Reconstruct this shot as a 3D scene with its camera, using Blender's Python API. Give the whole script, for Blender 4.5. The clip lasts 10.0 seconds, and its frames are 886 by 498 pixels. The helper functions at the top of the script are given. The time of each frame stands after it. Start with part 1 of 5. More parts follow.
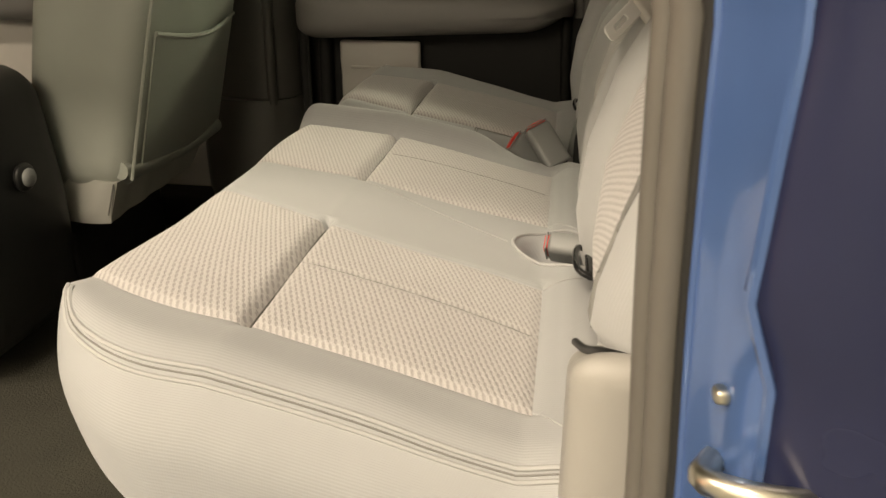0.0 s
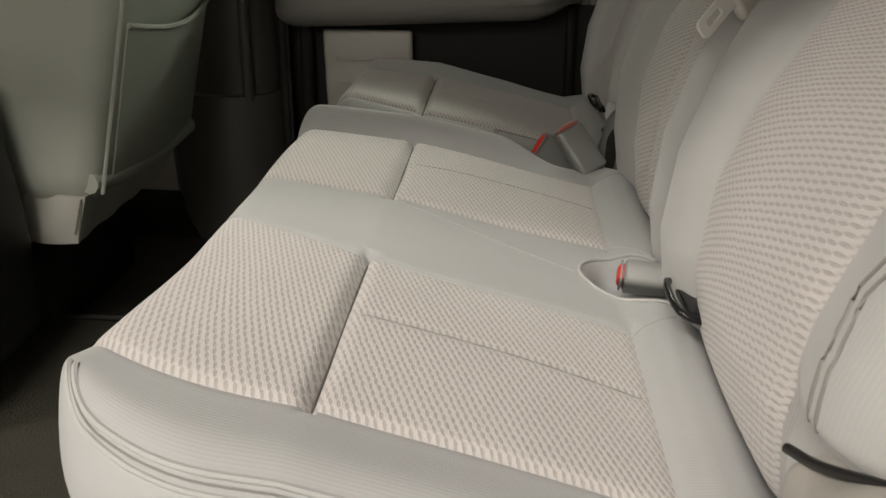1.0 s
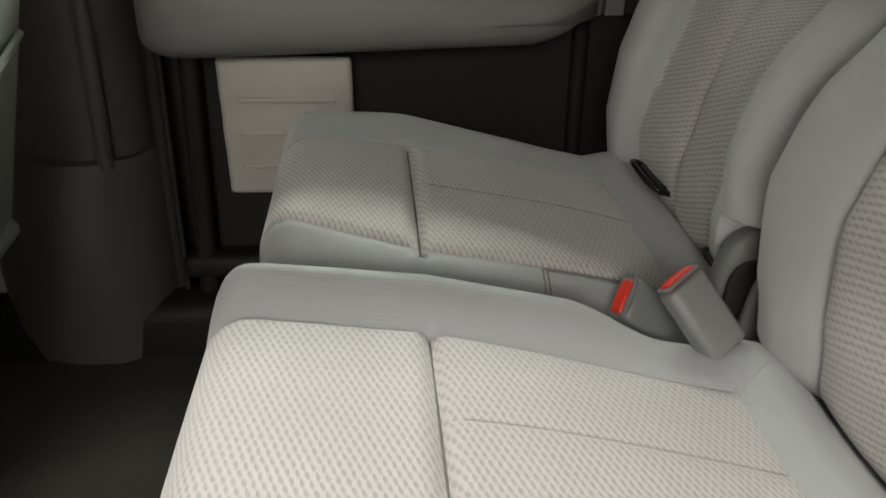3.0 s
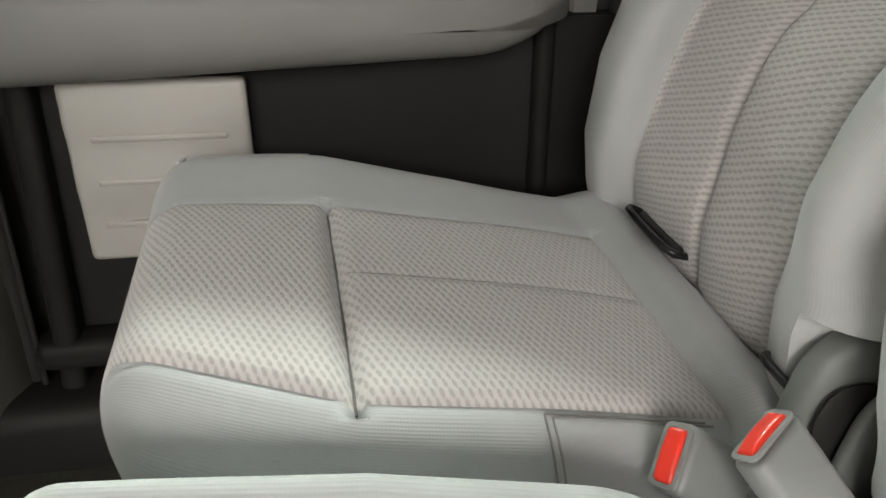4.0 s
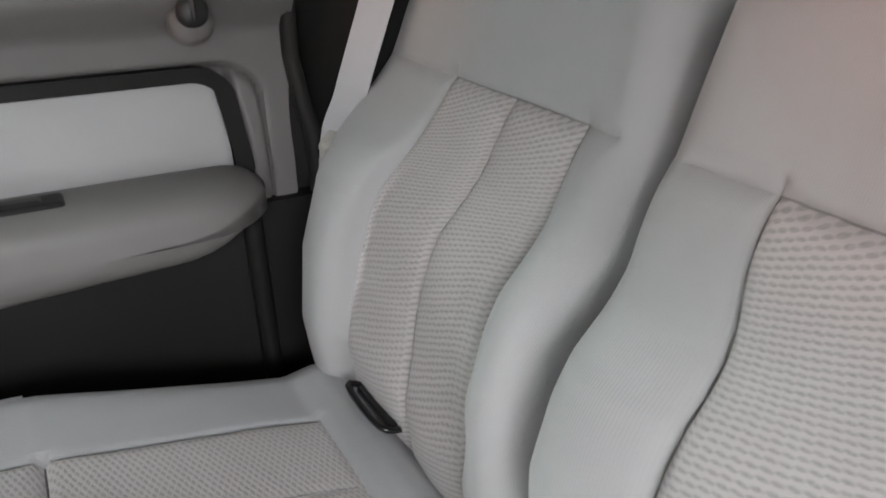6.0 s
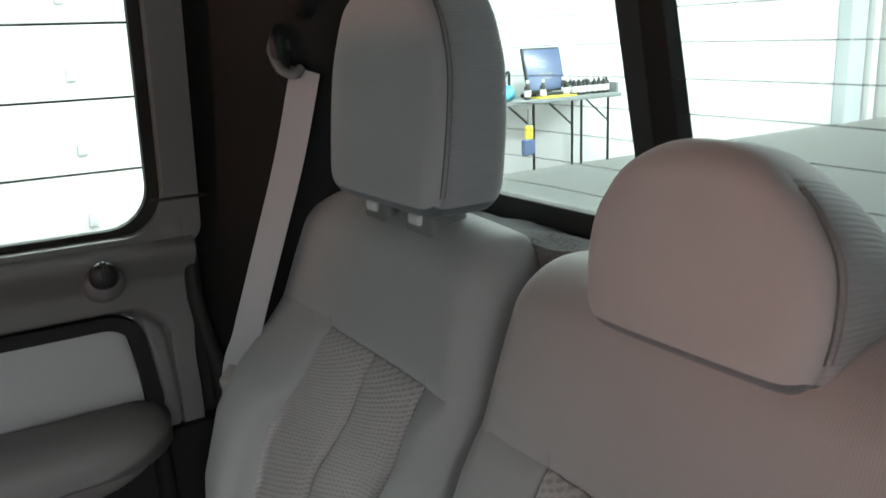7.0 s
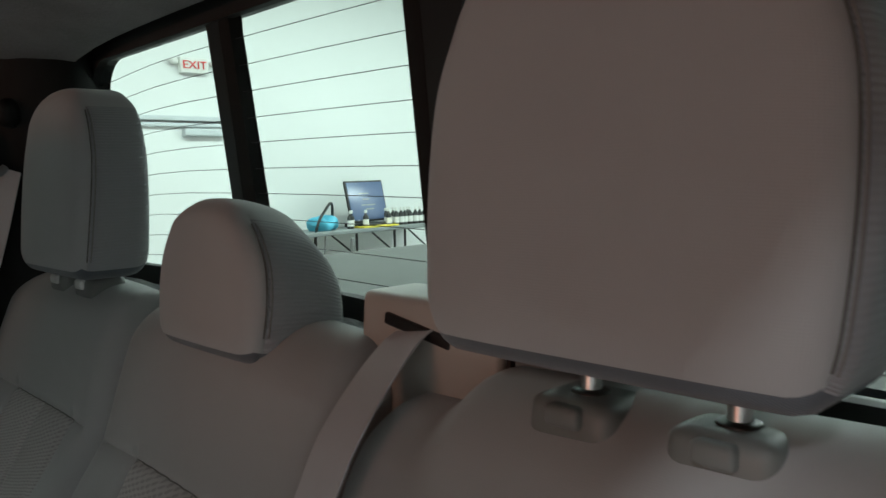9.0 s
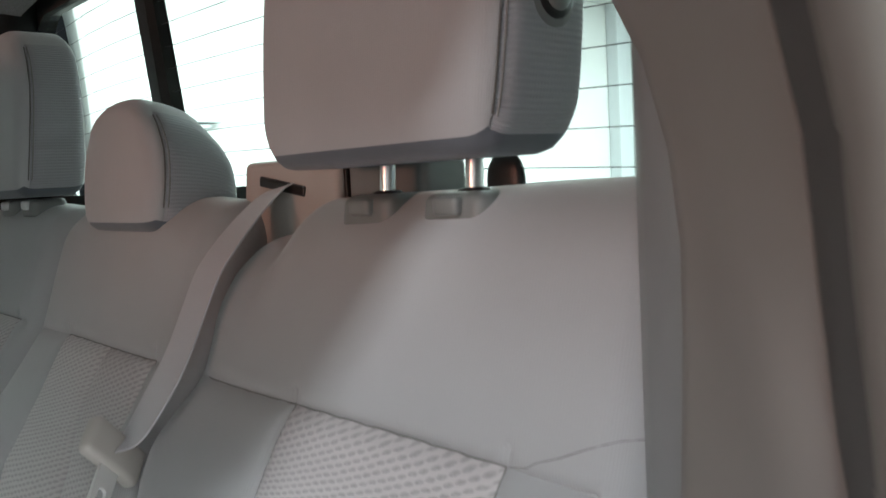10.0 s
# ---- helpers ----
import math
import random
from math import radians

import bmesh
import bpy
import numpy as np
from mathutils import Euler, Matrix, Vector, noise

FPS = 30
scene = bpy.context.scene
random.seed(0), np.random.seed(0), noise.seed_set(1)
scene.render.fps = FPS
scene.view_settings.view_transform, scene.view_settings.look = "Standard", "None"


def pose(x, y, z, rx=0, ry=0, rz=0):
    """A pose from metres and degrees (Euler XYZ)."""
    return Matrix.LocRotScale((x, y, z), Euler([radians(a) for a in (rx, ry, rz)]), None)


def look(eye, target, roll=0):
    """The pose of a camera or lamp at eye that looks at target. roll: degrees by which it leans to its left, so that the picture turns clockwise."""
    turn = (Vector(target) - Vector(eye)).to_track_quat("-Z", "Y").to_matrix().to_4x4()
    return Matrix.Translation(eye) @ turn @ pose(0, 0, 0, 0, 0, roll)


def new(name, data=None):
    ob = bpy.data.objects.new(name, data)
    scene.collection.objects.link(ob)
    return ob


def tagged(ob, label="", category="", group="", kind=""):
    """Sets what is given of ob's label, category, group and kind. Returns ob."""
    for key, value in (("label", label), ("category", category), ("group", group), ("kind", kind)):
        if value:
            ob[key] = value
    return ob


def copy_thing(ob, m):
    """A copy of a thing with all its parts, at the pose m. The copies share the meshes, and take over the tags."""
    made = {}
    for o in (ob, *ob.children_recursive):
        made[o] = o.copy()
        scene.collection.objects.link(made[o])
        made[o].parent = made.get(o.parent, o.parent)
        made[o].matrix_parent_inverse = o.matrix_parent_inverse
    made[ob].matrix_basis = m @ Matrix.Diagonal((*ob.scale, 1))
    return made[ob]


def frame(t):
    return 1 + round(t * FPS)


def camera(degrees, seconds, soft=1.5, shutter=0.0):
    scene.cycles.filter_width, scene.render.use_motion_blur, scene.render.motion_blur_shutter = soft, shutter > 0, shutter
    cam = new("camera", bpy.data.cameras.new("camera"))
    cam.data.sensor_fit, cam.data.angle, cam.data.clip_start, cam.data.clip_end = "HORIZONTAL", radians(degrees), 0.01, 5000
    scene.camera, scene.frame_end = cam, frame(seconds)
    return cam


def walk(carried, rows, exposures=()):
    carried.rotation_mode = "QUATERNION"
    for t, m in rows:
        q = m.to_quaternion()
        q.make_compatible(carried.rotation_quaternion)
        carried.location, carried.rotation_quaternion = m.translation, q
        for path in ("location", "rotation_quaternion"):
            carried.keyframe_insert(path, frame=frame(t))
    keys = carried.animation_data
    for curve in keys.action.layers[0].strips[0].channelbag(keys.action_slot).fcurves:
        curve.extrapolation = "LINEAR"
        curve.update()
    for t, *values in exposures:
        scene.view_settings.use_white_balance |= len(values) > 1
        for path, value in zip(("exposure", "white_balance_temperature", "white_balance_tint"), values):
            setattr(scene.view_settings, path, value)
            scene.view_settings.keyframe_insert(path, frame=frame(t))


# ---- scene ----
cam = camera(58.6, 10.0, shutter=0.2)

PATH = [
    (0, (-0.039, -0.403, 0.824), (-0.315, 1.421, 0.054), 0.1),
    (0.5, (-0.134, -0.348, 0.813), (-0.341, 1.48, 0.03), 0.5),
    (1, (-0.177, -0.268, 0.818), (-0.309, 1.556, 0.008), 0.6),
    (1.5, (-0.199, -0.13, 0.821), (-0.249, 1.683, -0.022), 1.1),
    (2, (-0.22, -0.014, 0.841), (-0.222, 1.775, -0.053), 0.6),
    (2.5, (-0.314, 0.104, 0.862), (-0.22, 1.878, -0.056), 1.7),
    (3, (-0.344, 0.3, 0.852), (-0.166, 2.059, -0.084), 1.7),
    (3.2, (-0.338, 0.385, 0.842), (-0.136, 2.137, -0.1), 1.4),
    (4.3, (-0.326, 0.607, 0.796), (0.145, 2.302, -0.155), 2.7),
    (4.5, (-0.325, 0.618, 0.789), (0.231, 2.291, -0.154), 3.3),
    (5, (-0.327, 0.626, 0.802), (0.388, 2.241, -0.137), 3.5),
    (5.2, (-0.329, 0.622, 0.828), (0.447, 2.212, -0.105), 3.3),
    (6.3, (-0.2238, 0.5113, 1), (0.6196, 2.051, 0.2989), -1.9),
    (6.5, (-0.2148, 0.4837, 1.03), (0.6579, 2.029, 0.3802), -2.1),
    (7, (-0.2197, 0.4271, 1.102), (0.7561, 1.975, 0.6297), -2.6),
    (7.5, (-0.2077, 0.3654, 1.121), (0.8539, 1.895, 0.7979), -2.6),
    (8, (-0.2078, 0.3059, 1.111), (0.9351, 1.794, 0.8858), -2.2),
    (8.5, (-0.2039, 0.216, 1.092), (1.032, 1.634, 0.9018), -1.8),
    (9, (-0.1702, 0.101, 1.055), (1.132, 1.46, 0.8782), -1.7),
    (9.5, (-0.168, 0.0178, 1.024), (1.164, 1.347, 0.8404), -2.6),
    (10, (-0.1887, -0.0726, 0.9462), (1.134, 1.266, 0.7676), -3.3),
]
EXPOSURES = [(0.0, -0.38, 9600, 10), (0.6, -0.7, 8200, 9), (1.0, -0.7, 7700, 9), (2.0, -0.45, 7200, 9), (3.0, 0.13, 7100, 8), (4.4, 1.32, 6800, 9), (5.0, 1.27, 6600, 11), (5.2, 1.32, 6600, 12), (6.4, 1.13, 6300, 13), (7.0, 0.0, 6330, 10), (7.4, -0.55, 6350, 9), (8.0, -1.0, 6400, 12), (8.5, -1.35, 6250, 5), (9.2, -0.93, 6350, 3), (9.6, -0.42, 6450, 3), (10.0, -0.15, 6200, 6)]
walk(cam, [(t, look(eye, target, roll)) for t, eye, target, roll in PATH], EXPOSURES)

# ---------------------------------------------------------------- world and lights
world = bpy.data.worlds.new("world")
scene.world = world
world.use_nodes = True
world.node_tree.nodes["Background"].inputs[0].default_value = (0.8, 0.9, 1.0, 1)
world.node_tree.nodes["Background"].inputs[1].default_value = 0.02


def ceiling_lamp(x, y, z, sx, sy, watts, colour, tip=0):
    d = bpy.data.lights.new("ceiling_lamp", "AREA")
    d.shape, d.size, d.size_y, d.energy, d.color = "RECTANGLE", sx, sy, watts, colour
    o = new("ceiling_lamp", d)
    o.matrix_world = pose(x, y, z, *(tip if isinstance(tip, tuple) else (tip,)))
    return o


# the garage's overhead strip lamps; the third is an unseen tilted fill, added
ceiling_lamp(-3.0, -1.2, 3.4, 1.3, 0.30, 170, (0.96, 0.96, 1.0))
ceiling_lamp(-1.1, -1.9, 3.3, 1.3, 0.30, 165, (0.96, 0.96, 1.0))
ceiling_lamp(-1.3, -4.2, 2.7, 2.6, 1.2, 112, (0.98, 0.97, 0.98), 48)
ceiling_lamp(5.0, 5.2, 3.6, 5.0, 0.6, 380, (0.84, 1.0, 0.93))
ceiling_lamp(10.2, 2.2, 3.6, 4.0, 0.6, 830, (0.88, 1.0, 0.96))
ceiling_lamp(0.6, 5.0, 3.6, 3.0, 0.6, 310, (0.88, 1.0, 0.95))
# an unseen reddish panel, added to warm the seat backs and head restraints
ceiling_lamp(-6.45, 0.7, 1.22, 0.5, 2.0, 108, (1.0, 0.42, 0.28), (0, -90))


# ---------------------------------------------------------------- materials
def material(name):
    m = bpy.data.materials.new(name)
    m.use_nodes = True
    nt = m.node_tree
    return m, nt, nt.nodes["Principled BSDF"]


def node(nt, kind, **inputs):
    n = nt.nodes.new(kind)
    for key, value in inputs.items():
        n.inputs[key.replace("_", " ")].default_value = value
    return n


def maths(nt, op, a, b=None, c=None):
    n = nt.nodes.new("ShaderNodeMath")
    n.operation = op
    for i, v in enumerate((a, b, c)):
        if v is None:
            continue
        if isinstance(v, (int, float)):
            n.inputs[i].default_value = v
        else:
            nt.links.new(v, n.inputs[i])
    return n.outputs[0]


def tint(nt, fac, a, b):
    n = nt.nodes.new("ShaderNodeMix")
    n.data_type = "RGBA"
    nt.links.new(fac, n.inputs[0])
    for i, v in ((6, a), (7, b)):
        if isinstance(v, tuple):
            n.inputs[i].default_value = (*v, 1)
        else:
            nt.links.new(v, n.inputs[i])
    return n.outputs[2]


def noise_of(nt, coords, scale, detail=3.0, rough=0.55):
    n = node(nt, "ShaderNodeTexNoise", Scale=scale, Detail=detail, Roughness=rough)
    nt.links.new(coords, n.inputs["Vector"])
    return n.outputs["Fac"]


def bump(nt, bsdf, height, strength, distance):
    b = node(nt, "ShaderNodeBump", Strength=strength, Distance=distance)
    nt.links.new(height, b.inputs["Height"])
    nt.links.new(b.outputs[0], bsdf.inputs["Normal"])


def plastic(name, colour, rough=0.5, grain=900.0, depth=0.25, metal=0.0, vary=0.08):
    m, nt, b = material(name)
    co = nt.nodes.new("ShaderNodeTexCoord").outputs["Object"]
    big = noise_of(nt, co, 9.0)
    dark = tuple(c * (1 - 2 * vary) for c in colour)
    nt.links.new(tint(nt, big, dark, tuple(min(1.0, c * (1 + vary)) for c in colour)), b.inputs["Base Color"])
    fine = noise_of(nt, co, grain, 2.0)
    nt.links.new(maths(nt, "MULTIPLY_ADD", big, 0.18, rough - 0.09), b.inputs["Roughness"])
    b.inputs["Metallic"].default_value = metal
    if depth:
        bump(nt, b, fine, depth, 0.0006)
    return m


def ribbed_cloth(name, colour, pitch=0.0032, relief=0.15, tone=0.022, level=False):
    """Plain seat cloth: fine ribs, upright or level, and faint soiling."""
    m, nt, b = material(name)
    uv = nt.nodes.new("ShaderNodeUVMap").outputs[0]
    ob = nt.nodes.new("ShaderNodeTexCoord").outputs["Object"]
    sep = nt.nodes.new("ShaderNodeSeparateXYZ")
    nt.links.new(uv, sep.inputs[0])
    wob = maths(nt, "MULTIPLY", noise_of(nt, ob, 14.0), 0.0012)
    v = maths(nt, "ADD", sep.outputs[0 if level else 1], wob)
    rib = maths(nt, "SINE", maths(nt, "MULTIPLY", v, 2 * math.pi / pitch))
    knit = maths(nt, "SINE", maths(nt, "MULTIPLY", sep.outputs[1 if level else 0], 2 * math.pi / (pitch * 0.7)))
    h = maths(nt, "ADD", rib, maths(nt, "MULTIPLY", knit, 0.16))
    soil = noise_of(nt, ob, 7.0, 4.0)
    fuzz = noise_of(nt, ob, 420.0, 2.0)
    base = tint(nt, soil, tuple(c * 0.86 for c in colour), tuple(c * 1.08 for c in colour))
    ribs = maths(nt, "MULTIPLY_ADD", h, tone, 0.10)
    base = tint(nt, maths(nt, "ADD", ribs, maths(nt, "MULTIPLY", fuzz, 0.1)), base, tuple(c * 0.72 for c in colour))
    nt.links.new(base, b.inputs["Base Color"])
    b.inputs["Roughness"].default_value = 0.82
    b.inputs["Sheen Weight"].default_value = 0.25
    b.inputs["Sheen Roughness"].default_value = 0.5
    bump(nt, b, maths(nt, "ADD", h, fuzz), relief, 0.0005)
    return m


def grain_cloth(name, colour, dash, du=0.0061, dv=0.0071):
    """Woven insert cloth: staggered raised grains with darker slanted dashes between."""
    m, nt, b = material(name)
    uv = nt.nodes.new("ShaderNodeUVMap").outputs[0]
    ob = nt.nodes.new("ShaderNodeTexCoord").outputs["Object"]
    sep = nt.nodes.new("ShaderNodeSeparateXYZ")
    nt.links.new(uv, sep.inputs[0])
    jit = maths(nt, "MULTIPLY_ADD", noise_of(nt, ob, 90.0), 0.0022, -0.0011)
    pits = []
    for shift in (0.0, 0.5):
        row = maths(nt, "ADD", maths(nt, "DIVIDE", maths(nt, "ADD", sep.outputs[1], jit), 2 * dv), shift)
        fv = maths(nt, "SUBTRACT", maths(nt, "FRACT", row), 0.5)
        slant = maths(nt, "MULTIPLY", fv, 0.5)
        col = maths(nt, "ADD", maths(nt, "ADD", maths(nt, "DIVIDE", maths(nt, "ADD", sep.outputs[0], jit), du), shift), slant)
        fu = maths(nt, "SUBTRACT", maths(nt, "FRACT", col), 0.5)
        rr = maths(nt, "ADD", maths(nt, "POWER", maths(nt, "DIVIDE", maths(nt, "ABSOLUTE", fu), 0.26), 2.0),
                   maths(nt, "POWER", maths(nt, "DIVIDE", maths(nt, "ABSOLUTE", fv), 0.27), 2.0))
        ramp = node(nt, "ShaderNodeMapRange")
        ramp.interpolation_type = "SMOOTHSTEP"
        ramp.inputs[1].default_value, ramp.inputs[2].default_value = 0.15, 1.5
        ramp.inputs[3].default_value, ramp.inputs[4].default_value = 1.0, 0.0
        nt.links.new(rr, ramp.inputs[0])
        pits.append(ramp.outputs[0])
    pit = maths(nt, "MAXIMUM", *pits)
    soil = noise_of(nt, ob, 6.0, 4.0)
    fuzz = noise_of(nt, ob, 500.0, 2.0)
    base = tint(nt, soil, tuple(c * 0.88 for c in colour), tuple(c * 1.06 for c in colour))
    mix = maths(nt, "MULTIPLY", pit, maths(nt, "MULTIPLY_ADD", fuzz, 1.0, 0.2))
    nt.links.new(tint(nt, mix, base, dash), b.inputs["Base Color"])
    b.inputs["Roughness"].default_value = 0.85
    b.inputs["Sheen Weight"].default_value = 0.25
    bump(nt, b, maths(nt, "SUBTRACT", maths(nt, "MULTIPLY", fuzz, 0.7), pit), 0.45, 0.0012)
    return m


def carpet(name, colour):
    m, nt, b = material(name)
    ob = nt.nodes.new("ShaderNodeTexCoord").outputs["Object"]
    big, fine = noise_of(nt, ob, 8.0, 5.0), noise_of(nt, ob, 260.0, 3.0, 0.7)
    f = maths(nt, "ADD", maths(nt, "MULTIPLY", big, 0.7), maths(nt, "MULTIPLY", fine, 0.6))
    nt.links.new(tint(nt, f, tuple(c * 0.4 for c in colour), tuple(c * 1.5 for c in colour)), b.inputs["Base Color"])
    b.inputs["Roughness"].default_value = 0.95
    bump(nt, b, fine, 0.9, 0.004)
    return m


def wall_paint(name, colour, streak=0.05):
    m, nt, b = material(name)
    ob = nt.nodes.new("ShaderNodeTexCoord").outputs["Object"]
    big = noise_of(nt, ob, 0.9, 5.0)
    nt.links.new(tint(nt, big, tuple(c * (1 - streak * 2) for c in colour), colour), b.inputs["Base Color"])
    b.inputs["Roughness"].default_value = 0.55
    bump(nt, b, noise_of(nt, ob, 40.0), 0.15, 0.004)
    return m


def glass(name):
    m, nt, b = material(name)
    b.inputs["Base Color"].default_value = (0.93, 0.97, 0.95, 1)
    b.inputs["Roughness"].default_value = 0.0
    b.inputs["IOR"].default_value = 1.02
    b.inputs["Transmission Weight"].default_value = 1.0
    return m


STONE = (0.380, 0.387, 0.391)
CLOTH = ribbed_cloth("ribbed stone cloth", STONE)
CLOTH_FINE = ribbed_cloth("fine stone cloth", (0.412, 0.414, 0.412), 0.0022)
INSERT = grain_cloth("woven grain cloth", (0.52, 0.495, 0.485), (0.30, 0.284, 0.277))
STITCH = plastic("stone thread", (0.22, 0.215, 0.205), 0.85, 1500)
THREAD = plastic("grey thread", (0.13, 0.125, 0.115), 0.8, 1500)
TRIM = plastic("grey trim plastic", (0.145, 0.14, 0.134), 0.55, 1100, 0.3)
TRIM_DARK = plastic("dark grey trim plastic", (0.013, 0.013, 0.0122), 0.6, 1000, 0.35)
TRIM_DARK.node_tree.nodes["Principled BSDF"].inputs["Specular IOR Level"].default_value = 0.18
TAUPE = plastic("taupe trim plastic", (0.205, 0.190, 0.174), 0.6, 1600, 0.08)
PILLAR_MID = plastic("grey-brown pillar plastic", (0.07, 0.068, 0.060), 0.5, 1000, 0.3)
# Near-black copy of the pillar plastic: the far corner's shade is in this colour
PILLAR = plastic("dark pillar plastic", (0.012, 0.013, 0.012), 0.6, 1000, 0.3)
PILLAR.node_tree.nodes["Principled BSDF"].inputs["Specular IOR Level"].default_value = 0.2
TRIM_PALE = plastic("pale stone plastic", (0.47, 0.445, 0.41), 0.5, 1100, 0.25)
GREY_PLASTIC = plastic("mid grey plastic", (0.20, 0.205, 0.203), 0.4, 1200, 0.2)
COVER_GREY = plastic("hinge cover plastic", (0.17, 0.175, 0.17), 0.5, 1200, 0.2)
GUIDE_GREY = plastic("guide sleeve plastic", (0.19, 0.198, 0.19), 0.45, 1200, 0.2)
# Pale copy of the guide grey: light on the far buttons is in it
LIT_CHIP = plastic("pale button plastic", (0.72, 0.73, 0.72), 0.35, 1200, 0.1)
BLACK = plastic("black plastic", (0.012, 0.012, 0.012), 0.4, 900, 0.2)
GLOSS_BLACK = plastic("glossy black plastic", (0.008, 0.008, 0.009), 0.17, 900, 0.04)
RUBBER = plastic("black rubber", (0.012, 0.012, 0.011), 0.7, 1400, 0.1)
SEAL_DARK = plastic("dark seal lip", (0.055, 0.053, 0.048), 0.7, 1500, 0.06)
SEAL = plastic("taupe rubber door seal", (0.125, 0.115, 0.100), 0.6, 1500, 0.06)
MAT = carpet("brown floor mat", (0.028, 0.026, 0.018))
FLAP = plastic("stone flap plastic", (0.36, 0.345, 0.318), 0.5, 1100, 0.25)
RED = plastic("red button plastic", (0.72, 0.035, 0.02), 0.32, 700, 0.1)
CHROME = plastic("chromed steel", (0.82, 0.82, 0.82), 0.30, 300, 0.0, 1.0, 0.03)
# Only part metal and pale: the lamp's reflection is put into its colour
TONGUE = plastic("satin steel", (0.80, 0.79, 0.77), 0.42, 300, 0.0, 0.45, 0.03)
STEEL = plastic("zinc plated steel", (0.62, 0.58, 0.48), 0.3, 300, 0.1, 1.0, 0.06)
GUSSET = ribbed_cloth("darker ribbed gusset cloth", (0.33, 0.335, 0.345), 0.0042, 0.45, 0.07, True)
# Charcoal tone stands in for the shade below the head restraints
UNDER_SHADE = ribbed_cloth("charcoal backing cloth", (0.10, 0.115, 0.13), 0.0030)
WEBBING = ribbed_cloth("seat belt webbing", (0.56, 0.555, 0.57), 0.0016)
HEADLINER = carpet("grey headliner felt", (0.21, 0.21, 0.215))
CARPET = carpet("dark carpet", (0.022, 0.021, 0.015))
VINYL = plastic("grey seat back vinyl", (0.27, 0.283, 0.251), 0.55, 800, 0.3)
VINYL_PALE = plastic("pale grey skirt vinyl", (0.36, 0.355, 0.32), 0.6, 800, 0.3)
BLUE = plastic("blue body paint", (0.08, 0.165, 0.39), 0.2, 900, 0.03, 0.35)
BLUE.node_tree.nodes["Principled BSDF"].inputs["Coat Weight"].default_value = 0.8
# Darker copy of the body blue; the outer corner's shade is in it
BLUE_SHADED = plastic("dark blue door jamb paint", (0.020, 0.025, 0.065), 0.25, 900, 0.03, 0.2)
GLASS = glass("window glass")
WHITE_WALL = wall_paint("white wall paint", (0.80, 0.82, 0.81))
WHITE_DOOR = wall_paint("white steel garage door", (0.78, 0.79, 0.76))
GREY_WALL = wall_paint("pale grey wall paint", (0.60, 0.64, 0.66))
CONCRETE = carpet("concrete floor", (0.25, 0.25, 0.24))
VINYL_COVER = plastic("grey bed cover vinyl", (0.13, 0.136, 0.13), 0.6, 700, 0.5)
TABLE_GREY = plastic("grey table laminate", (0.22, 0.24, 0.24), 0.5, 300, 0.1)
SCREEN = plastic("blue grey screen glass", (0.10, 0.14, 0.26), 0.2, 300, 0.0)
YELLOW = plastic("yellow plastic", (0.75, 0.62, 0.06), 0.5, 300, 0.1)
CYAN = plastic("light blue plastic", (0.10, 0.45, 0.62), 0.4, 300, 0.1)
LABEL_WHITE = plastic("white label", (0.75, 0.75, 0.72), 0.5, 300, 0.0)
SIGN_RED = plastic("red sign letters", (0.70, 0.06, 0.06), 0.5, 300, 0.0)


# ---------------------------------------------------------------- builders
# The upper cab and what lies beyond its windows are placed to fit the later camera views, the lower cab
# the earlier ones; SETTLE brings the first onto the second, and eases from one to the other over a band of heights.
SETTLE = Matrix.Translation((0.071, 0.947, 0.830)) @ Matrix.Rotation(radians(-1.1), 4, "Z") @ Matrix.Scale(0.945, 4) @ Matrix.Translation((-0.1, -0.9, -0.9))
BELOW, ABOVE, EASED = (9.0, 1.0), (-9.0, 1.0), (0.66, 0.20)
band = EASED


def settled(p):
    p = Vector(p)
    k = min(1.0, max(0.0, (p.z - band[0]) / band[1]))
    return p.lerp(SETTLE @ p, k * k * (3 - 2 * k))


def thing(name, label, category, group="", kind="", at=(0, 0, 0)):
    e = new(name)
    e.empty_display_size = 0.05
    e.location = settled(at)
    return tagged(e, label, category, group, kind)


def part(name, data, mat, parent=None, label="", smooth=True):
    """One mesh object from (verts, faces[, uvs])."""
    me = bpy.data.meshes.new(name)
    me.from_pydata([tuple(settled(v)) for v in data[0]], [], data[1])
    if len(data) > 2:
        layer = me.uv_layers.new(name="UVMap")
        idx = np.empty(len(me.loops), dtype=np.int32)
        me.loops.foreach_get("vertex_index", idx)
        layer.data.foreach_set("uv", np.asarray(data[2], dtype=np.float32)[idx].ravel())
    me.materials.append(mat)
    if smooth:
        me.polygons.foreach_set("use_smooth", [True] * len(me.polygons))
        me.set_sharp_from_angle(angle=radians(50))
    me.update()
    o = new(name, me)
    if parent is not None:
        o.parent = parent
        o.matrix_parent_inverse = Matrix.Translation(-parent.location) if parent.type == "EMPTY" else Matrix()
    if label:
        o["label"] = label
    return o


def lines(a, b, step, knots=()):
    """Grid lines from a to b about a step apart, with the knots among them."""
    stops = sorted({round(v, 5) for v in (a, b, *[k for k in knots if a < k < b])})
    out = []
    for p, q in zip(stops, stops[1:]):
        n = max(1, round((q - p) / step))
        out += [p + (q - p) * i / n for i in range(n)]
    return out + [stops[-1]]


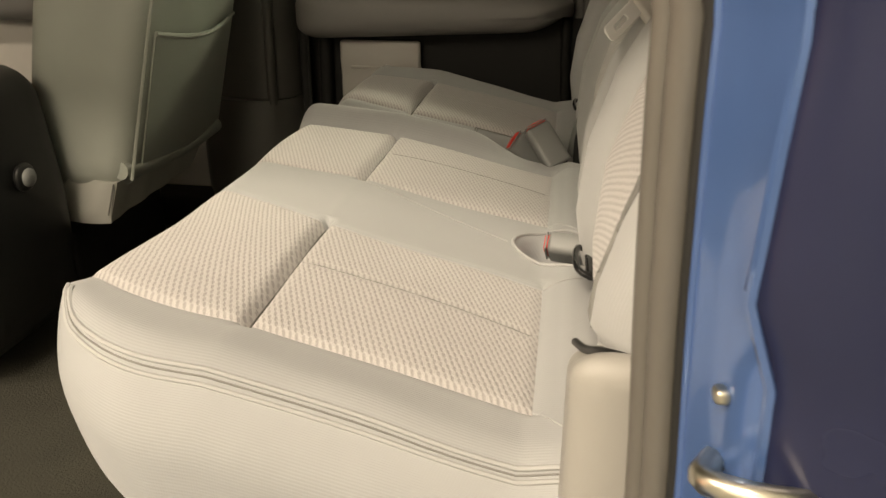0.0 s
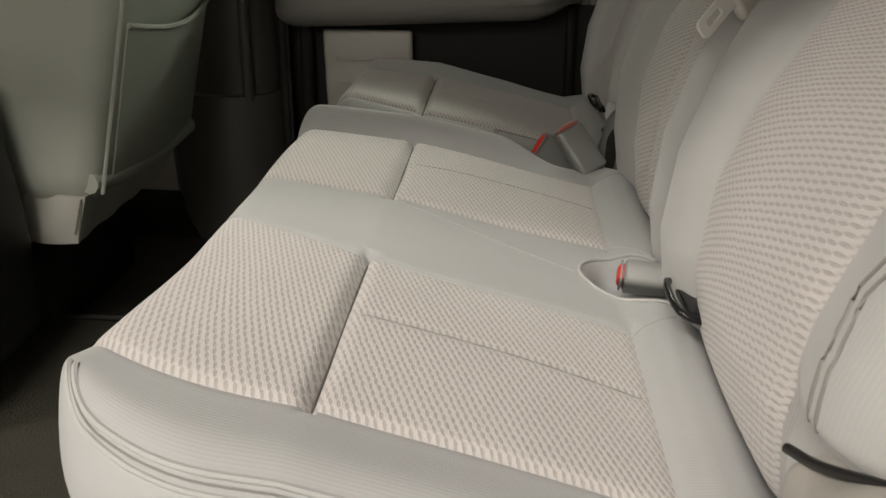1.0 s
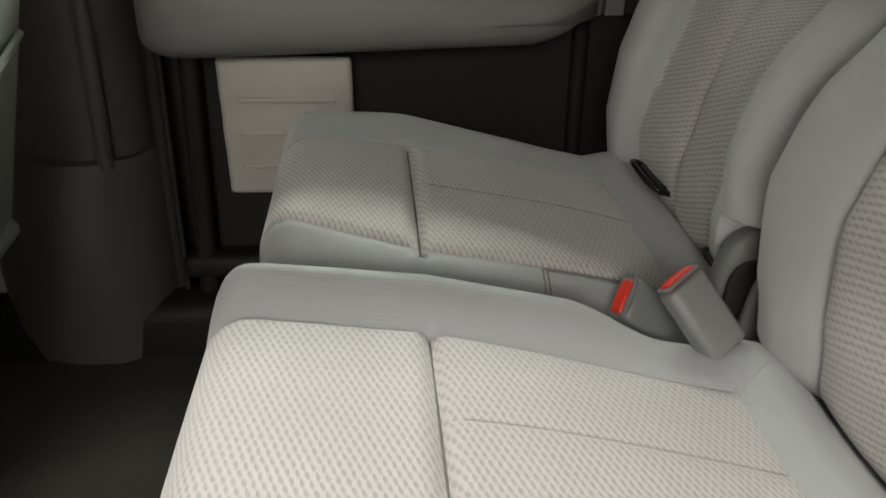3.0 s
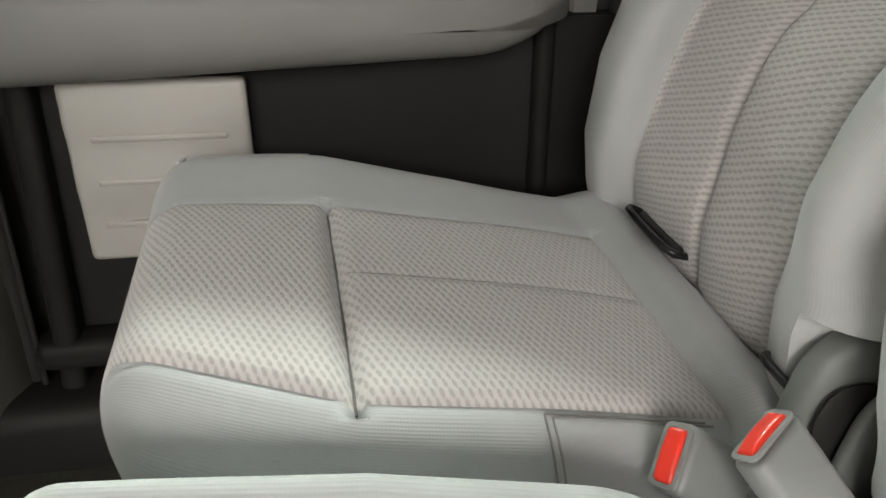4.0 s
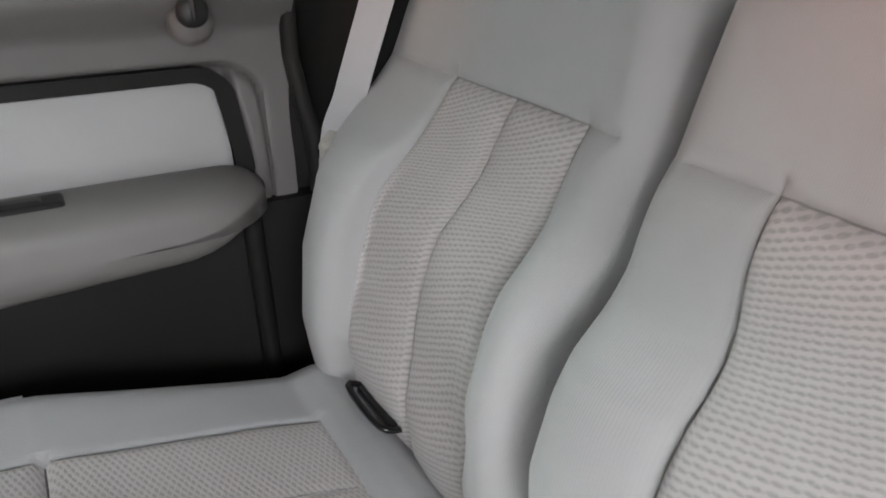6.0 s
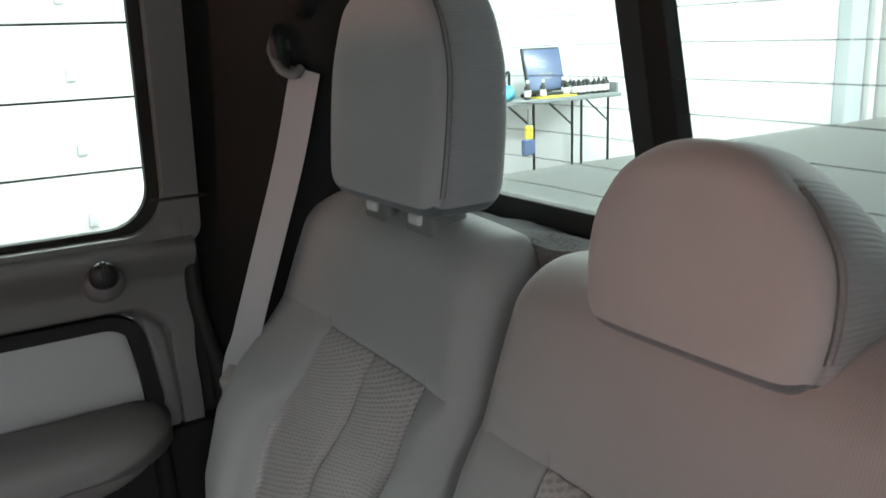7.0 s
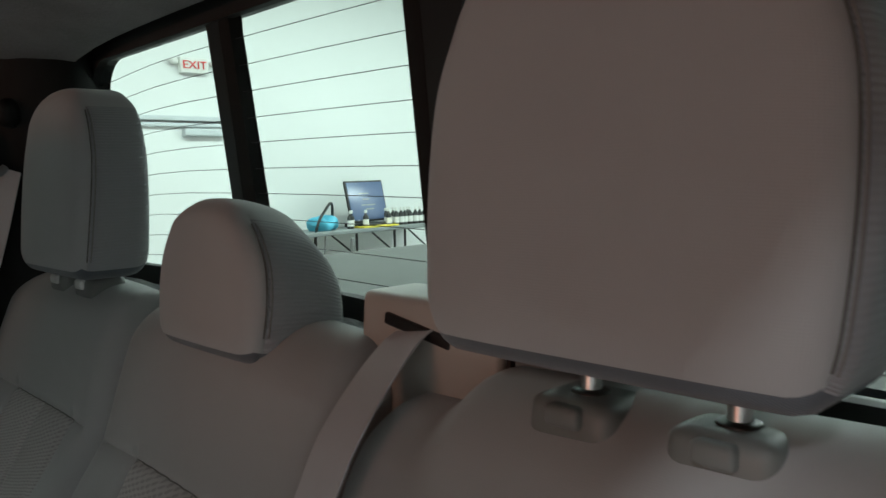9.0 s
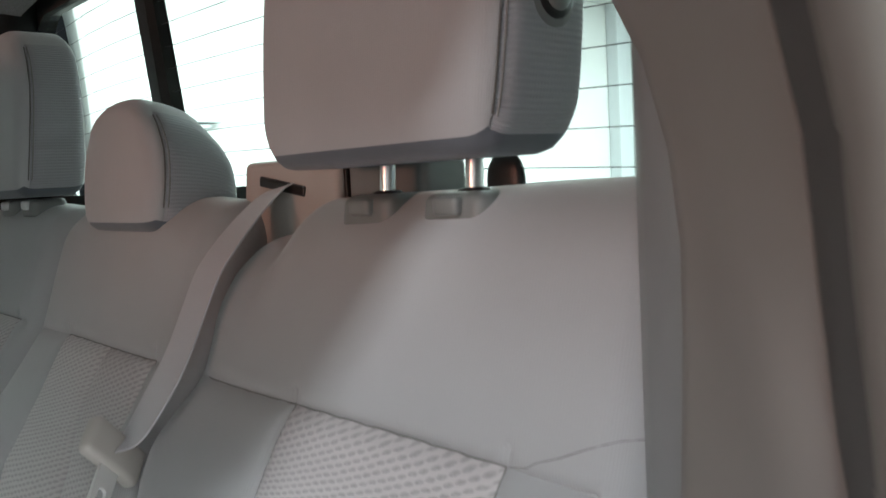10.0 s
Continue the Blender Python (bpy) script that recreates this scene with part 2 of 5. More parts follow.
def rounded(lo, hi, r, xs, ys, zs):
    """A box with elliptic rounded edges on the given grid lines: flat box points, rounded points, quads."""
    lo, hi, r = np.array(lo, float), np.array(hi, float), np.array(r, float)
    seen, flat, faces = {}, [], []

    def vert(p):
        k = tuple(round(c, 6) for c in p)
        if k not in seen:
            seen[k] = len(flat)
            flat.append(p)
        return seen[k]

    def sheet(us, vs, make, flip):
        g = [[vert(make(u, v)) for v in vs] for u in us]
        for i in range(len(us) - 1):
            for j in range(len(vs) - 1):
                q = [g[i][j], g[i + 1][j], g[i + 1][j + 1], g[i][j + 1]]
                faces.append(q[::-1] if flip else q)

    sheet(xs, ys, lambda u, v: (u, v, hi[2]), False)
    sheet(xs, ys, lambda u, v: (u, v, lo[2]), True)
    sheet(ys, zs, lambda u, v: (hi[0], u, v), False)
    sheet(ys, zs, lambda u, v: (lo[0], u, v), True)
    sheet(xs, zs, lambda u, v: (u, hi[1], v), True)
    sheet(xs, zs, lambda u, v: (u, lo[1], v), False)
    flat = np.array(flat)
    inner = np.clip(flat, lo + r, hi - r)
    d = (flat - inner) / r
    n = np.linalg.norm(d, axis=1)
    n[n < 1e-9] = 1
    out = inner + d / n[:, None] * r
    return flat, out, faces


def rbox(size, r, step=0.0, centre=(0, 0, 0), shape=None, m=None):
    """A small rounded box with a few bevel rings; shape(p) may bend it, m places it."""
    s = np.array(size, float) / 2
    r = np.minimum(np.broadcast_to(np.array(r, float), 3), s * 0.98)

    def axis(i):
        a, b, k = -s[i], s[i], r[i]
        mid = lines(a + k, b - k, step or 2 * s[i]) if b - a > 2 * k + 1e-6 else [0.0]
        return [a, a + k * 0.3, a + k * 0.65, *mid, b - k * 0.65, b - k * 0.3, b]

    _, v, f = rounded(-s, s, r, axis(0), axis(1), axis(2))
    if shape:
        v = np.array([shape(*p) for p in v])
    v = v + np.array(centre)
    if m is not None:
        v = np.array([m @ Vector(p) for p in v])
    uv = np.stack([v[:, 0] + v[:, 1], v[:, 2] + 0.3 * v[:, 1]], 1)
    return v, f, uv


def catmull(points, per=8):
    p = [Vector(q) for q in points]
    p = [2 * p[0] - p[1], *p, 2 * p[-1] - p[-2]]
    out = []
    for a, b, c, d in zip(p, p[1:], p[2:], p[3:]):
        for i in range(per):
            t = i / per
            out.append(0.5 * ((2 * b) + (c - a) * t + (2 * a - 5 * b + 4 * c - d) * t * t + (3 * b - a - 3 * c + d) * t ** 3))
    return out + [p[-2]]


def tube(points, radius, n=8, per=0):
    """A round rod along the points."""
    pts = catmull(points, per) if per else [Vector(p) for p in points]
    verts, faces = [], []
    up = Vector((0.31, 0.17, 0.93))
    for i, p in enumerate(pts):
        d = (pts[min(i + 1, len(pts) - 1)] - pts[max(i - 1, 0)]).normalized()
        a = d.cross(up).normalized()
        b = d.cross(a)
        verts += [p + radius * (math.cos(t) * a + math.sin(t) * b) for t in (2 * math.pi * k / n for k in range(n))]
    for i in range(len(pts) - 1):
        faces += [[i * n + k, i * n + (k + 1) % n, (i + 1) * n + (k + 1) % n, (i + 1) * n + k] for k in range(n)]
    faces += [list(range(n))[::-1], [len(verts) - n + k for k in range(n)]]
    return verts, faces, np.zeros((len(verts), 2))


def ribbon(points, across, width, thick=0.0014, per=10):
    """A strap of the given width along the points; across gives the width's direction at each point."""
    pts = catmull(points, per) if per else [Vector(p) for p in points]
    dirs = catmull(across, per) if per else [Vector(p) for p in across]
    verts, faces, uvs, run = [], [], [], 0.0
    for i, (p, w) in enumerate(zip(pts, dirs)):
        d = (pts[min(i + 1, len(pts) - 1)] - pts[max(i - 1, 0)]).normalized()
        w = (w - d * w.dot(d)).normalized()
        n = d.cross(w)
        run += (p - pts[i - 1]).length if i else 0
        for s, h in ((-1, -1), (1, -1), (1, 1), (-1, 1)):
            verts.append(p + w * s * width / 2 + n * h * thick / 2)
            uvs.append((run, s * width / 2))
    for i in range(len(pts) - 1):
        faces += [[i * 4 + k, i * 4 + (k + 1) % 4, i * 4 + 4 + (k + 1) % 4, i * 4 + 4 + k] for k in range(4)]
    faces += [[3, 2, 1, 0], [len(verts) - 4 + k for k in range(4)]]
    return verts, faces, np.array(uvs)


def loft(rings, closed=True, caps=True):
    """Skin over rings of points (the same number in each)."""
    n = len(rings[0])
    verts = [Vector(p) for r in rings for p in r]
    faces = []
    for i in range(len(rings) - 1):
        for k in range(n if closed else n - 1):
            faces.append([i * n + k, i * n + (k + 1) % n, (i + 1) * n + (k + 1) % n, (i + 1) * n + k])
    if caps and closed:
        faces += [list(range(n))[::-1], [len(verts) - n + k for k in range(n)]]
    uv = [(v.x + v.y, v.z) for v in verts]
    return verts, faces, np.array(uv)


def sheet_solid(grid, thick):
    """A curved sheet of some thickness from a grid of points; thick is a vector."""
    t = Vector(thick)
    n, m = len(grid), len(grid[0])
    front = [Vector(p) for row in grid for p in row]
    verts = front + [p + t for p in front]
    k = n * m
    faces = []
    for i in range(n - 1):
        for j in range(m - 1):
            a, b, c, d = i * m + j, (i + 1) * m + j, (i + 1) * m + j + 1, i * m + j + 1
            faces += [[a, b, c, d], [d + k, c + k, b + k, a + k]]
    rim = [i * m for i in range(n)] + [(n - 1) * m + j for j in range(1, m)] + [i * m + m - 1 for i in range(n - 2, -1, -1)] + [j for j in range(m - 2, 0, -1)]
    for a, b in zip(rim, rim[1:] + rim[:1]):
        faces.append([b, a, a + k, b + k])
    uv = [(v.x + v.y, v.z) for v in verts]
    return verts, faces, np.array(uv)


def ring_frame(outer, inner, thick):
    """A flat frame between two outlines of equal count, with thickness."""
    t = Vector(thick)
    n = len(outer)
    verts = [Vector(p) for p in outer] + [Vector(p) for p in inner]
    verts += [v + t for v in verts]
    faces = []
    for k in range(n):
        j = (k + 1) % n
        faces += [[k, j, n + j, n + k], [2 * n + k, 3 * n + k, 3 * n + j, 2 * n + j], [j, k, 2 * n + k, 2 * n + j], [n + k, n + j, 3 * n + j, 3 * n + k]]
    return verts, faces, np.array([(v.x + v.y, v.z) for v in verts])


def rounded_outline(u0, u1, v0, v1, r, n=5):
    """A rounded rectangle's outline in two coordinates; r is one radius or four (u1v1, u0v1, u0v0, u1v0)."""
    rs = r if isinstance(r, (tuple, list)) else (r,) * 4
    out = []
    for (cu, cv, a0), q in zip(((u1, v1, 0), (u0, v1, 90), (u0, v0, 180), (u1, v0, 270)), rs):
        su, sv = (1 if cu == u1 else -1), (1 if cv == v1 else -1)
        for i in range(n + 1):
            a = radians(a0 + 90 * i / n)
            out.append((cu - su * q + q * math.cos(a), cv - sv * q + q * math.sin(a)))
    return out


def smooth01(t):
    t = np.clip(t, 0, 1)
    return t * t * (3 - 2 * t)


def groove(dist, width):
    return np.exp(-(dist / width) ** 2)


# ---------------------------------------------------------------- garage round the truck
def slab(name, lo, hi, mat, parent=None, label="", r=0.004):
    lo, hi = np.array(lo, float), np.array(hi, float)
    return part(name, rbox(hi - lo, r, 0, (lo + hi) / 2), mat, parent, label)


def garage():
    zf, zc = -0.35, 3.9
    for name, lo, hi, mat, label in (
            ("floor", (-7, -6, zf - 0.1), (13.2, 8.4, zf), CONCRETE, "grey concrete garage floor under the truck"),
            ("ceiling", (-7, -6, zc), (13.2, 8.4, zc + 0.1), WHITE_WALL, "white garage ceiling above the truck"),
            ("wall_north", (3.0, 8.2, zf), (13.2, 8.4, zc), WHITE_WALL, "white painted garage wall behind the work table"),
            ("wall_east", (13.0, -6, zf), (13.2, 8.2, zc), WHITE_WALL, "white painted garage end wall behind the tailgate"),
            ("wall_south", (-7, -6.2, zf), (13.2, -6, zc), WHITE_WALL, "white painted garage wall beside the open door"),
            ("wall_west", (-7.2, -6, zf), (-7, 8.4, zc), WHITE_WALL, "white painted garage wall ahead of the truck")):
        tagged(slab(name, lo, hi, mat), label, "wall" if "wall" in name else name, kind="structure")
    # sectional door in the side wall
    door = thing("garage_door", "white steel sectional garage door with ribbed panels", "garage door", kind="structure", at=(0, 8.3, zf))
    for i in range(6):
        z0 = zf + 0.12 + i * 0.655
        part("door_section", rbox((9.8, 0.06, 0.635), 0.012, 0, (-2.0, 8.27, z0 + 0.10)), WHITE_DOOR, door)
        part("rail_strip", rbox((9.8, 0.03, 0.035), 0.008, 0, (-2.0, 8.235, z0 - 0.20)), WHITE_DOOR, door)
        for x in (-0.6, 0.75, 2.1):
            part("hinge", rbox((0.07, 0.03, 0.12), 0.01, 0, (x, 8.225, z0), lambda a, b, c: (a * (1.2 - 5 * max(c, 0)), b, c)), GREY_WALL, door)
    # wall details
    post = thing("pilaster", "pale grey steel column along the white wall", "column", kind="structure", at=(12.4, 8, zf))
    part("shaft", rbox((0.42, 0.24, zc - zf), 0.02, 0, (12.35, 8.08, (zc + zf) / 2)), GREY_WALL, post)
    part("flange", rbox((0.16, 0.30, zc - zf), 0.02, 0, (12.75, 8.05, (zc + zf) / 2)), WHITE_WALL, post)
    conduit = thing("conduit", "pale painted conduit pipes running up the wall", "pipe", kind="structure", at=(2.9, 8.1, zf))
    part("pipe", tube([(2.82, 8.15, zf), (2.82, 8.15, zc)], 0.03), GREY_WALL, conduit)
    part("pipe", tube([(2.98, 8.15, zf), (2.98, 8.15, zc)], 0.02), WHITE_WALL, conduit)
    board = thing("wall_panel", "pale grey panel on the white end wall", "panel", at=(12.95, 6, 0.6))
    part("sheet", rbox((0.05, 1.35, 0.75), 0.01, 0, (12.96, 6.1, 0.70)), GREY_WALL, board)
    part("frame_strip", rbox((0.07, 1.45, 0.03), 0.008, 0, (12.95, 6.1, 1.09)), WHITE_WALL, board)
    # side door with its header
    d = thing("door_2", "white steel exit door with a wide head trim", "door", kind="structure", at=(3.6, 8.15, zf))
    part("leaf", rbox((0.98, 0.05, 2.08), 0.008, 0, (3.66, 8.19, zf + 1.04)), WHITE_WALL, d)
    part("jamb", rbox((0.05, 0.08, 2.12), 0.008, 0, (4.18, 8.18, zf + 1.06)), GREY_WALL, d)
    part("jamb", rbox((0.05, 0.08, 2.12), 0.008, 0, (3.14, 8.18, zf + 1.06)), GREY_WALL, d)
    part("head_trim", rbox((1.30, 0.12, 0.05), 0.01, 0, (3.74, 8.16, 1.80)), GREY_WALL, d)
    part("head_trim", rbox((1.16, 0.10, 0.04), 0.01, 0, (3.70, 8.17, 1.735)), GREY_WALL, d)
    part("closer", rbox((0.42, 0.10, 0.08), 0.02, 0, (3.80, 8.14, 1.66)), GREY_WALL, d)
    part("door_knob", rbox((0.06, 0.08, 0.06), 0.028, 0, (4.42, 8.15, 0.80)), GREY_PLASTIC, d)
    # exit sign
    s = thing("exit_sign", "white exit sign with red letters on the wall", "sign", at=(3.75, 8.15, 2.3))
    part("housing", rbox((0.27, 0.06, 0.16), 0.012, 0, (3.75, 8.17, 2.345)), LABEL_WHITE, s)
    cu = bpy.data.curves.new("letters", "FONT")
    cu.body, cu.size, cu.extrude, cu.align_x, cu.align_y = "EXIT", 0.115, 0.004, "CENTER", "CENTER"
    tmp = new("letters", cu)
    tmp.matrix_world = pose(3.75, 8.135, 2.345, 90, 0, 0)
    me = bpy.data.meshes.new_from_object(tmp.evaluated_get(bpy.context.evaluated_depsgraph_get()))
    me.transform(SETTLE @ pose(3.75, 8.135, 2.345, 90, 0, 0))
    bpy.data.objects.remove(tmp)
    me.materials.clear()
    me.materials.append(SIGN_RED)
    lt = new("letters", me)
    lt.parent = s
    lt.matrix_parent_inverse = Matrix.Translation(-s.location)
    for sx in (-1, 1):
        part("lamp_head", rbox((0.07, 0.07, 0.06), 0.025, 0, (3.75 + sx * 0.19, 8.15, 2.375)), LABEL_WHITE, s)
    outlet = thing("hose_bracket", "small grey metal bracket fixed low on the wall", "bracket", at=(8.2, 8.15, 0.0))
    part("plate", rbox((0.16, 0.04, 0.12), 0.01, 0, (8.18, 8.17, -0.03)), GREY_WALL, outlet)
    part("arm", tube([(8.10, 8.12, 0.02), (8.2, 8.06, -0.02), (8.30, 8.10, 0.03)], 0.02), GREY_PLASTIC, outlet)


def work_table():
    t = thing("work_table", "grey folding work table with braced black legs", "table", at=(5.9, 7.85, -0.35))
    zt = 0.53
    part("tabletop", rbox((1.97, 0.62, 0.05), 0.012, 0, (5.875, 7.82, zt)), TABLE_GREY, t)
    for x in (5.06, 5.60, 6.15, 6.70):
        part("leg", tube([(x, 7.58, -0.35), (x, 7.58, zt - 0.02)], 0.016), BLACK, t)
        part("brace", tube([(x, 7.58, zt - 0.3), (x - 0.32, 7.6, zt - 0.03)], 0.011), BLACK, t)
    for x in (5.06, 6.70):
        part("leg", tube([(x, 8.05, -0.35), (x, 8.05, zt - 0.02)], 0.016), BLACK, t)
    part("edge_upright", rbox((0.04, 0.5, 0.14), 0.006, 0, (6.84, 7.82, zt + 0.07)), TABLE_GREY, t)
    m = thing("monitor", "dark framed computer screen showing a blue-grey page", "monitor", at=(5.9, 7.8, zt + 0.025))
    tilt = pose(5.93, 7.82, 0.86, -12, 0, 8)
    part("bezel", rbox((0.62, 0.03, 0.50), 0.012, m=tilt), BLACK, m)
    part("screen", rbox((0.575, 0.006, 0.455), 0.002, m=tilt @ pose(0, -0.018, 0)), SCREEN, m, "blue-grey lit screen")
    for k, (w, z) in enumerate(((0.16, 0.09), (0.10, 0.02), (0.22, -0.05), (0.13, -0.10))):
        part("text_bar", rbox((w, 0.003, 0.014), 0.001, m=tilt @ pose(-0.04 + 0.02 * k, -0.0225, z)), TABLE_GREY, m)
    part("base", rbox((0.5, 0.30, 0.05), 0.02, 0, (5.93, 7.78, zt + 0.05)), BLACK, m)
    part("neck", rbox((0.12, 0.05, 0.2), 0.02, 0, (5.93, 7.86, zt + 0.13)), BLACK, m)
    rng = random.Random(4)
    mk = thing("bottle", "small dark bottle with a white label on the table", "bottle", "bottles on the table", at=(6.2, 7.8, zt + 0.025))
    ring = lambda r, z: [(6.2 + r * math.cos(a), 7.8 + r * math.sin(a), z) for a in (2 * math.pi * i / 10 for i in range(10))]
    z0 = zt + 0.025
    part("body", loft([ring(0.034, z0), ring(0.035, z0 + 0.13), ring(0.013, z0 + 0.16), ring(0.013, z0 + 0.18)]), BLACK, mk)
    part("label", loft([ring(0.0358, z0 + 0.03), ring(0.0358, z0 + 0.10)]), LABEL_WHITE, mk)
    part("cap", loft([ring(0.017, z0 + 0.175), ring(0.017, z0 + 0.21)]), LABEL_WHITE, mk)
    for i in range(13):
        copy_thing(mk, pose(*settled((6.24 + 0.075 * (i % 8) + rng.uniform(-0.01, 0.01), 7.66 + 0.16 * (i // 8) + rng.uniform(-0.02, 0.02), z0))))
    for x, y in ((5.55, 7.62), (5.62, 7.70), (5.75, 7.60), (6.10, 7.62)):
        copy_thing(mk, pose(*settled((x, y, z0))))
    b = thing("blue_bag", "crumpled light blue plastic bag with a dark hose", "bag", at=(5.25, 7.75, zt + 0.025))
    part("bag_body", rbox((0.34, 0.26, 0.15), (0.12, 0.1, 0.07), 0.03, (5.25, 7.72, zt + 0.1), lambda x, y, z: (x, y, z + 0.03 * math.sin(31 * x + 17 * y))), CYAN, b)
    part("hose", tube([(5.05, 7.6, 0.25), (5.06, 7.55, 0.6), (5.2, 7.6, 0.78), (5.36, 7.7, 0.86), (5.38, 7.72, 0.66)], 0.016, 6, 6), BLACK, b)
    y = thing("yellow_pad", "flat yellow pad lying on the table edge", "pad", at=(5.9, 7.6, zt + 0.025))
    part("sheet", rbox((0.52, 0.2, 0.02), 0.008, 0, (5.92, 7.62, zt + 0.036)), YELLOW, y)
    h = thing("hanging_brush", "yellow and blue brush hanging below the table", "brush", at=(5.5, 7.5, 0.0))
    part("grip", rbox((0.05, 0.04, 0.2), 0.018, 0, (5.52, 7.55, 0.36)), GREY_PLASTIC, h)
    part("neck", rbox((0.10, 0.05, 0.16), 0.02, 0, (5.51, 7.55, 0.20)), YELLOW, h)
    part("bristles", rbox((0.15, 0.07, 0.18), 0.02, 0, (5.50, 7.55, 0.04)), SCREEN, h)
    c = thing("power_cord", "thin grey cord hanging from the table", "cord", at=(5.1, 7.7, 0.0))
    part("cord", tube([(5.2, 7.6, 0.5), (5.15, 7.6, 0.2), (4.95, 7.65, -0.1), (4.8, 7.7, -0.34)], 0.008, 6, 6), GREY_PLASTIC, c)


band = ABOVE
garage()
work_table()
for o in [q for q in scene.objects if q.parent is None and q.get("category") in ("table", "monitor", "bottle", "bag", "pad", "brush", "cord")]:
    o.location.x -= 0.15


# ---------------------------------------------------------------- truck cab
XW = 0.325  # rear window plane


def floor_and_shell():
    f = tagged(part("truck_floor", rbox((2.3, 1.62, 0.06), 0.01, 0.12, (-0.75, 0.72, 0.07), lambda x, y, z: (x, y, z + 0.006 * math.sin(9 * x + 3) * math.cos(7 * y))), CARPET), "dark carpeted truck floor behind the front seats", "floor", kind="structure")
    mat = thing("floor_mat", "dark ribbed carpet mat on the truck floor", "mat", at=(-0.7, 0.6, 0.1))
    part("mat_sheet", rbox((0.62, 0.82, 0.016), 0.006, 0.06, (-0.74, 0.52, 0.112), lambda x, y, z: (x, y, z + 0.004 * math.sin(11 * x) * math.sin(8 * y))), MAT, mat)
    part("edge_binding", tube([(-1.05, 0.93, 0.122), (-0.44, 0.95, 0.122)], 0.006), RUBBER, mat)
    # headliner, curved down towards the sides and the rear window
    rows = []
    for i in range(25):
        x = -1.7 + 1.985 * i / 24
        row = []
        for j in range(21):
            y = -0.02 + 1.42 * j / 20
            e = abs(2 * j / 20 - 1)
            z = 1.395 - 0.055 * smooth01((x + 0.05) / 0.33) - 0.05 * e ** 6
            row.append((x, y, z))
        rows.append(row)
    tagged(part("headliner", sheet_solid(rows, (0, 0, 0.03)), HEADLINER), "grey felt headliner under the cab roof", "ceiling", kind="structure")
    roof = [[(-1.8 + 2.25 * i / 12, -0.08 + 1.56 * j / 12, 1.50 - 0.05 * abs(j / 6 - 1) ** 3 - 0.06 * max(0, i / 12 - 0.8)) for j in range(13)] for i in range(13)]
    tagged(part("roof", sheet_solid(roof, (0, 0, 0.02)), BLUE), "blue painted cab roof", "roof", kind="structure")


def body_shell():
    b = thing("cab_body", "blue painted cab sides, firewall and sills", "truck body", kind="structure", at=(-0.8, 0.7, 0.0))
    part("far_side", rbox((2.5, 0.05, 0.95), 0.015, 0, (-0.95, 1.515, 0.45)), BLUE, b)
    part("near_sill", rbox((2.3, 0.10, 0.14), 0.02, 0, (-0.85, -0.13, 0.07)), BLUE, b)
    part("firewall", rbox((0.06, 1.6, 0.9), 0.015, 0, (-2.15, 0.69, 0.45)), BLACK, b)
    part("rear_wall", rbox((0.03, 1.62, 0.90), 0.01, 0, (0.40, 0.69, 0.52)), BLUE, b)
    # unseen wall, added to keep lamp light off the near head restraint
    part("rear_quarter", rbox((0.25, 0.02, 0.52), 0.008, 0, (0.275, -0.085, 1.23)), BLUE, b)
    part("near_quarter", rbox((0.26, 0.03, 0.9), 0.015, 0, (0.26, -0.085, 0.5)), BLUE, b)


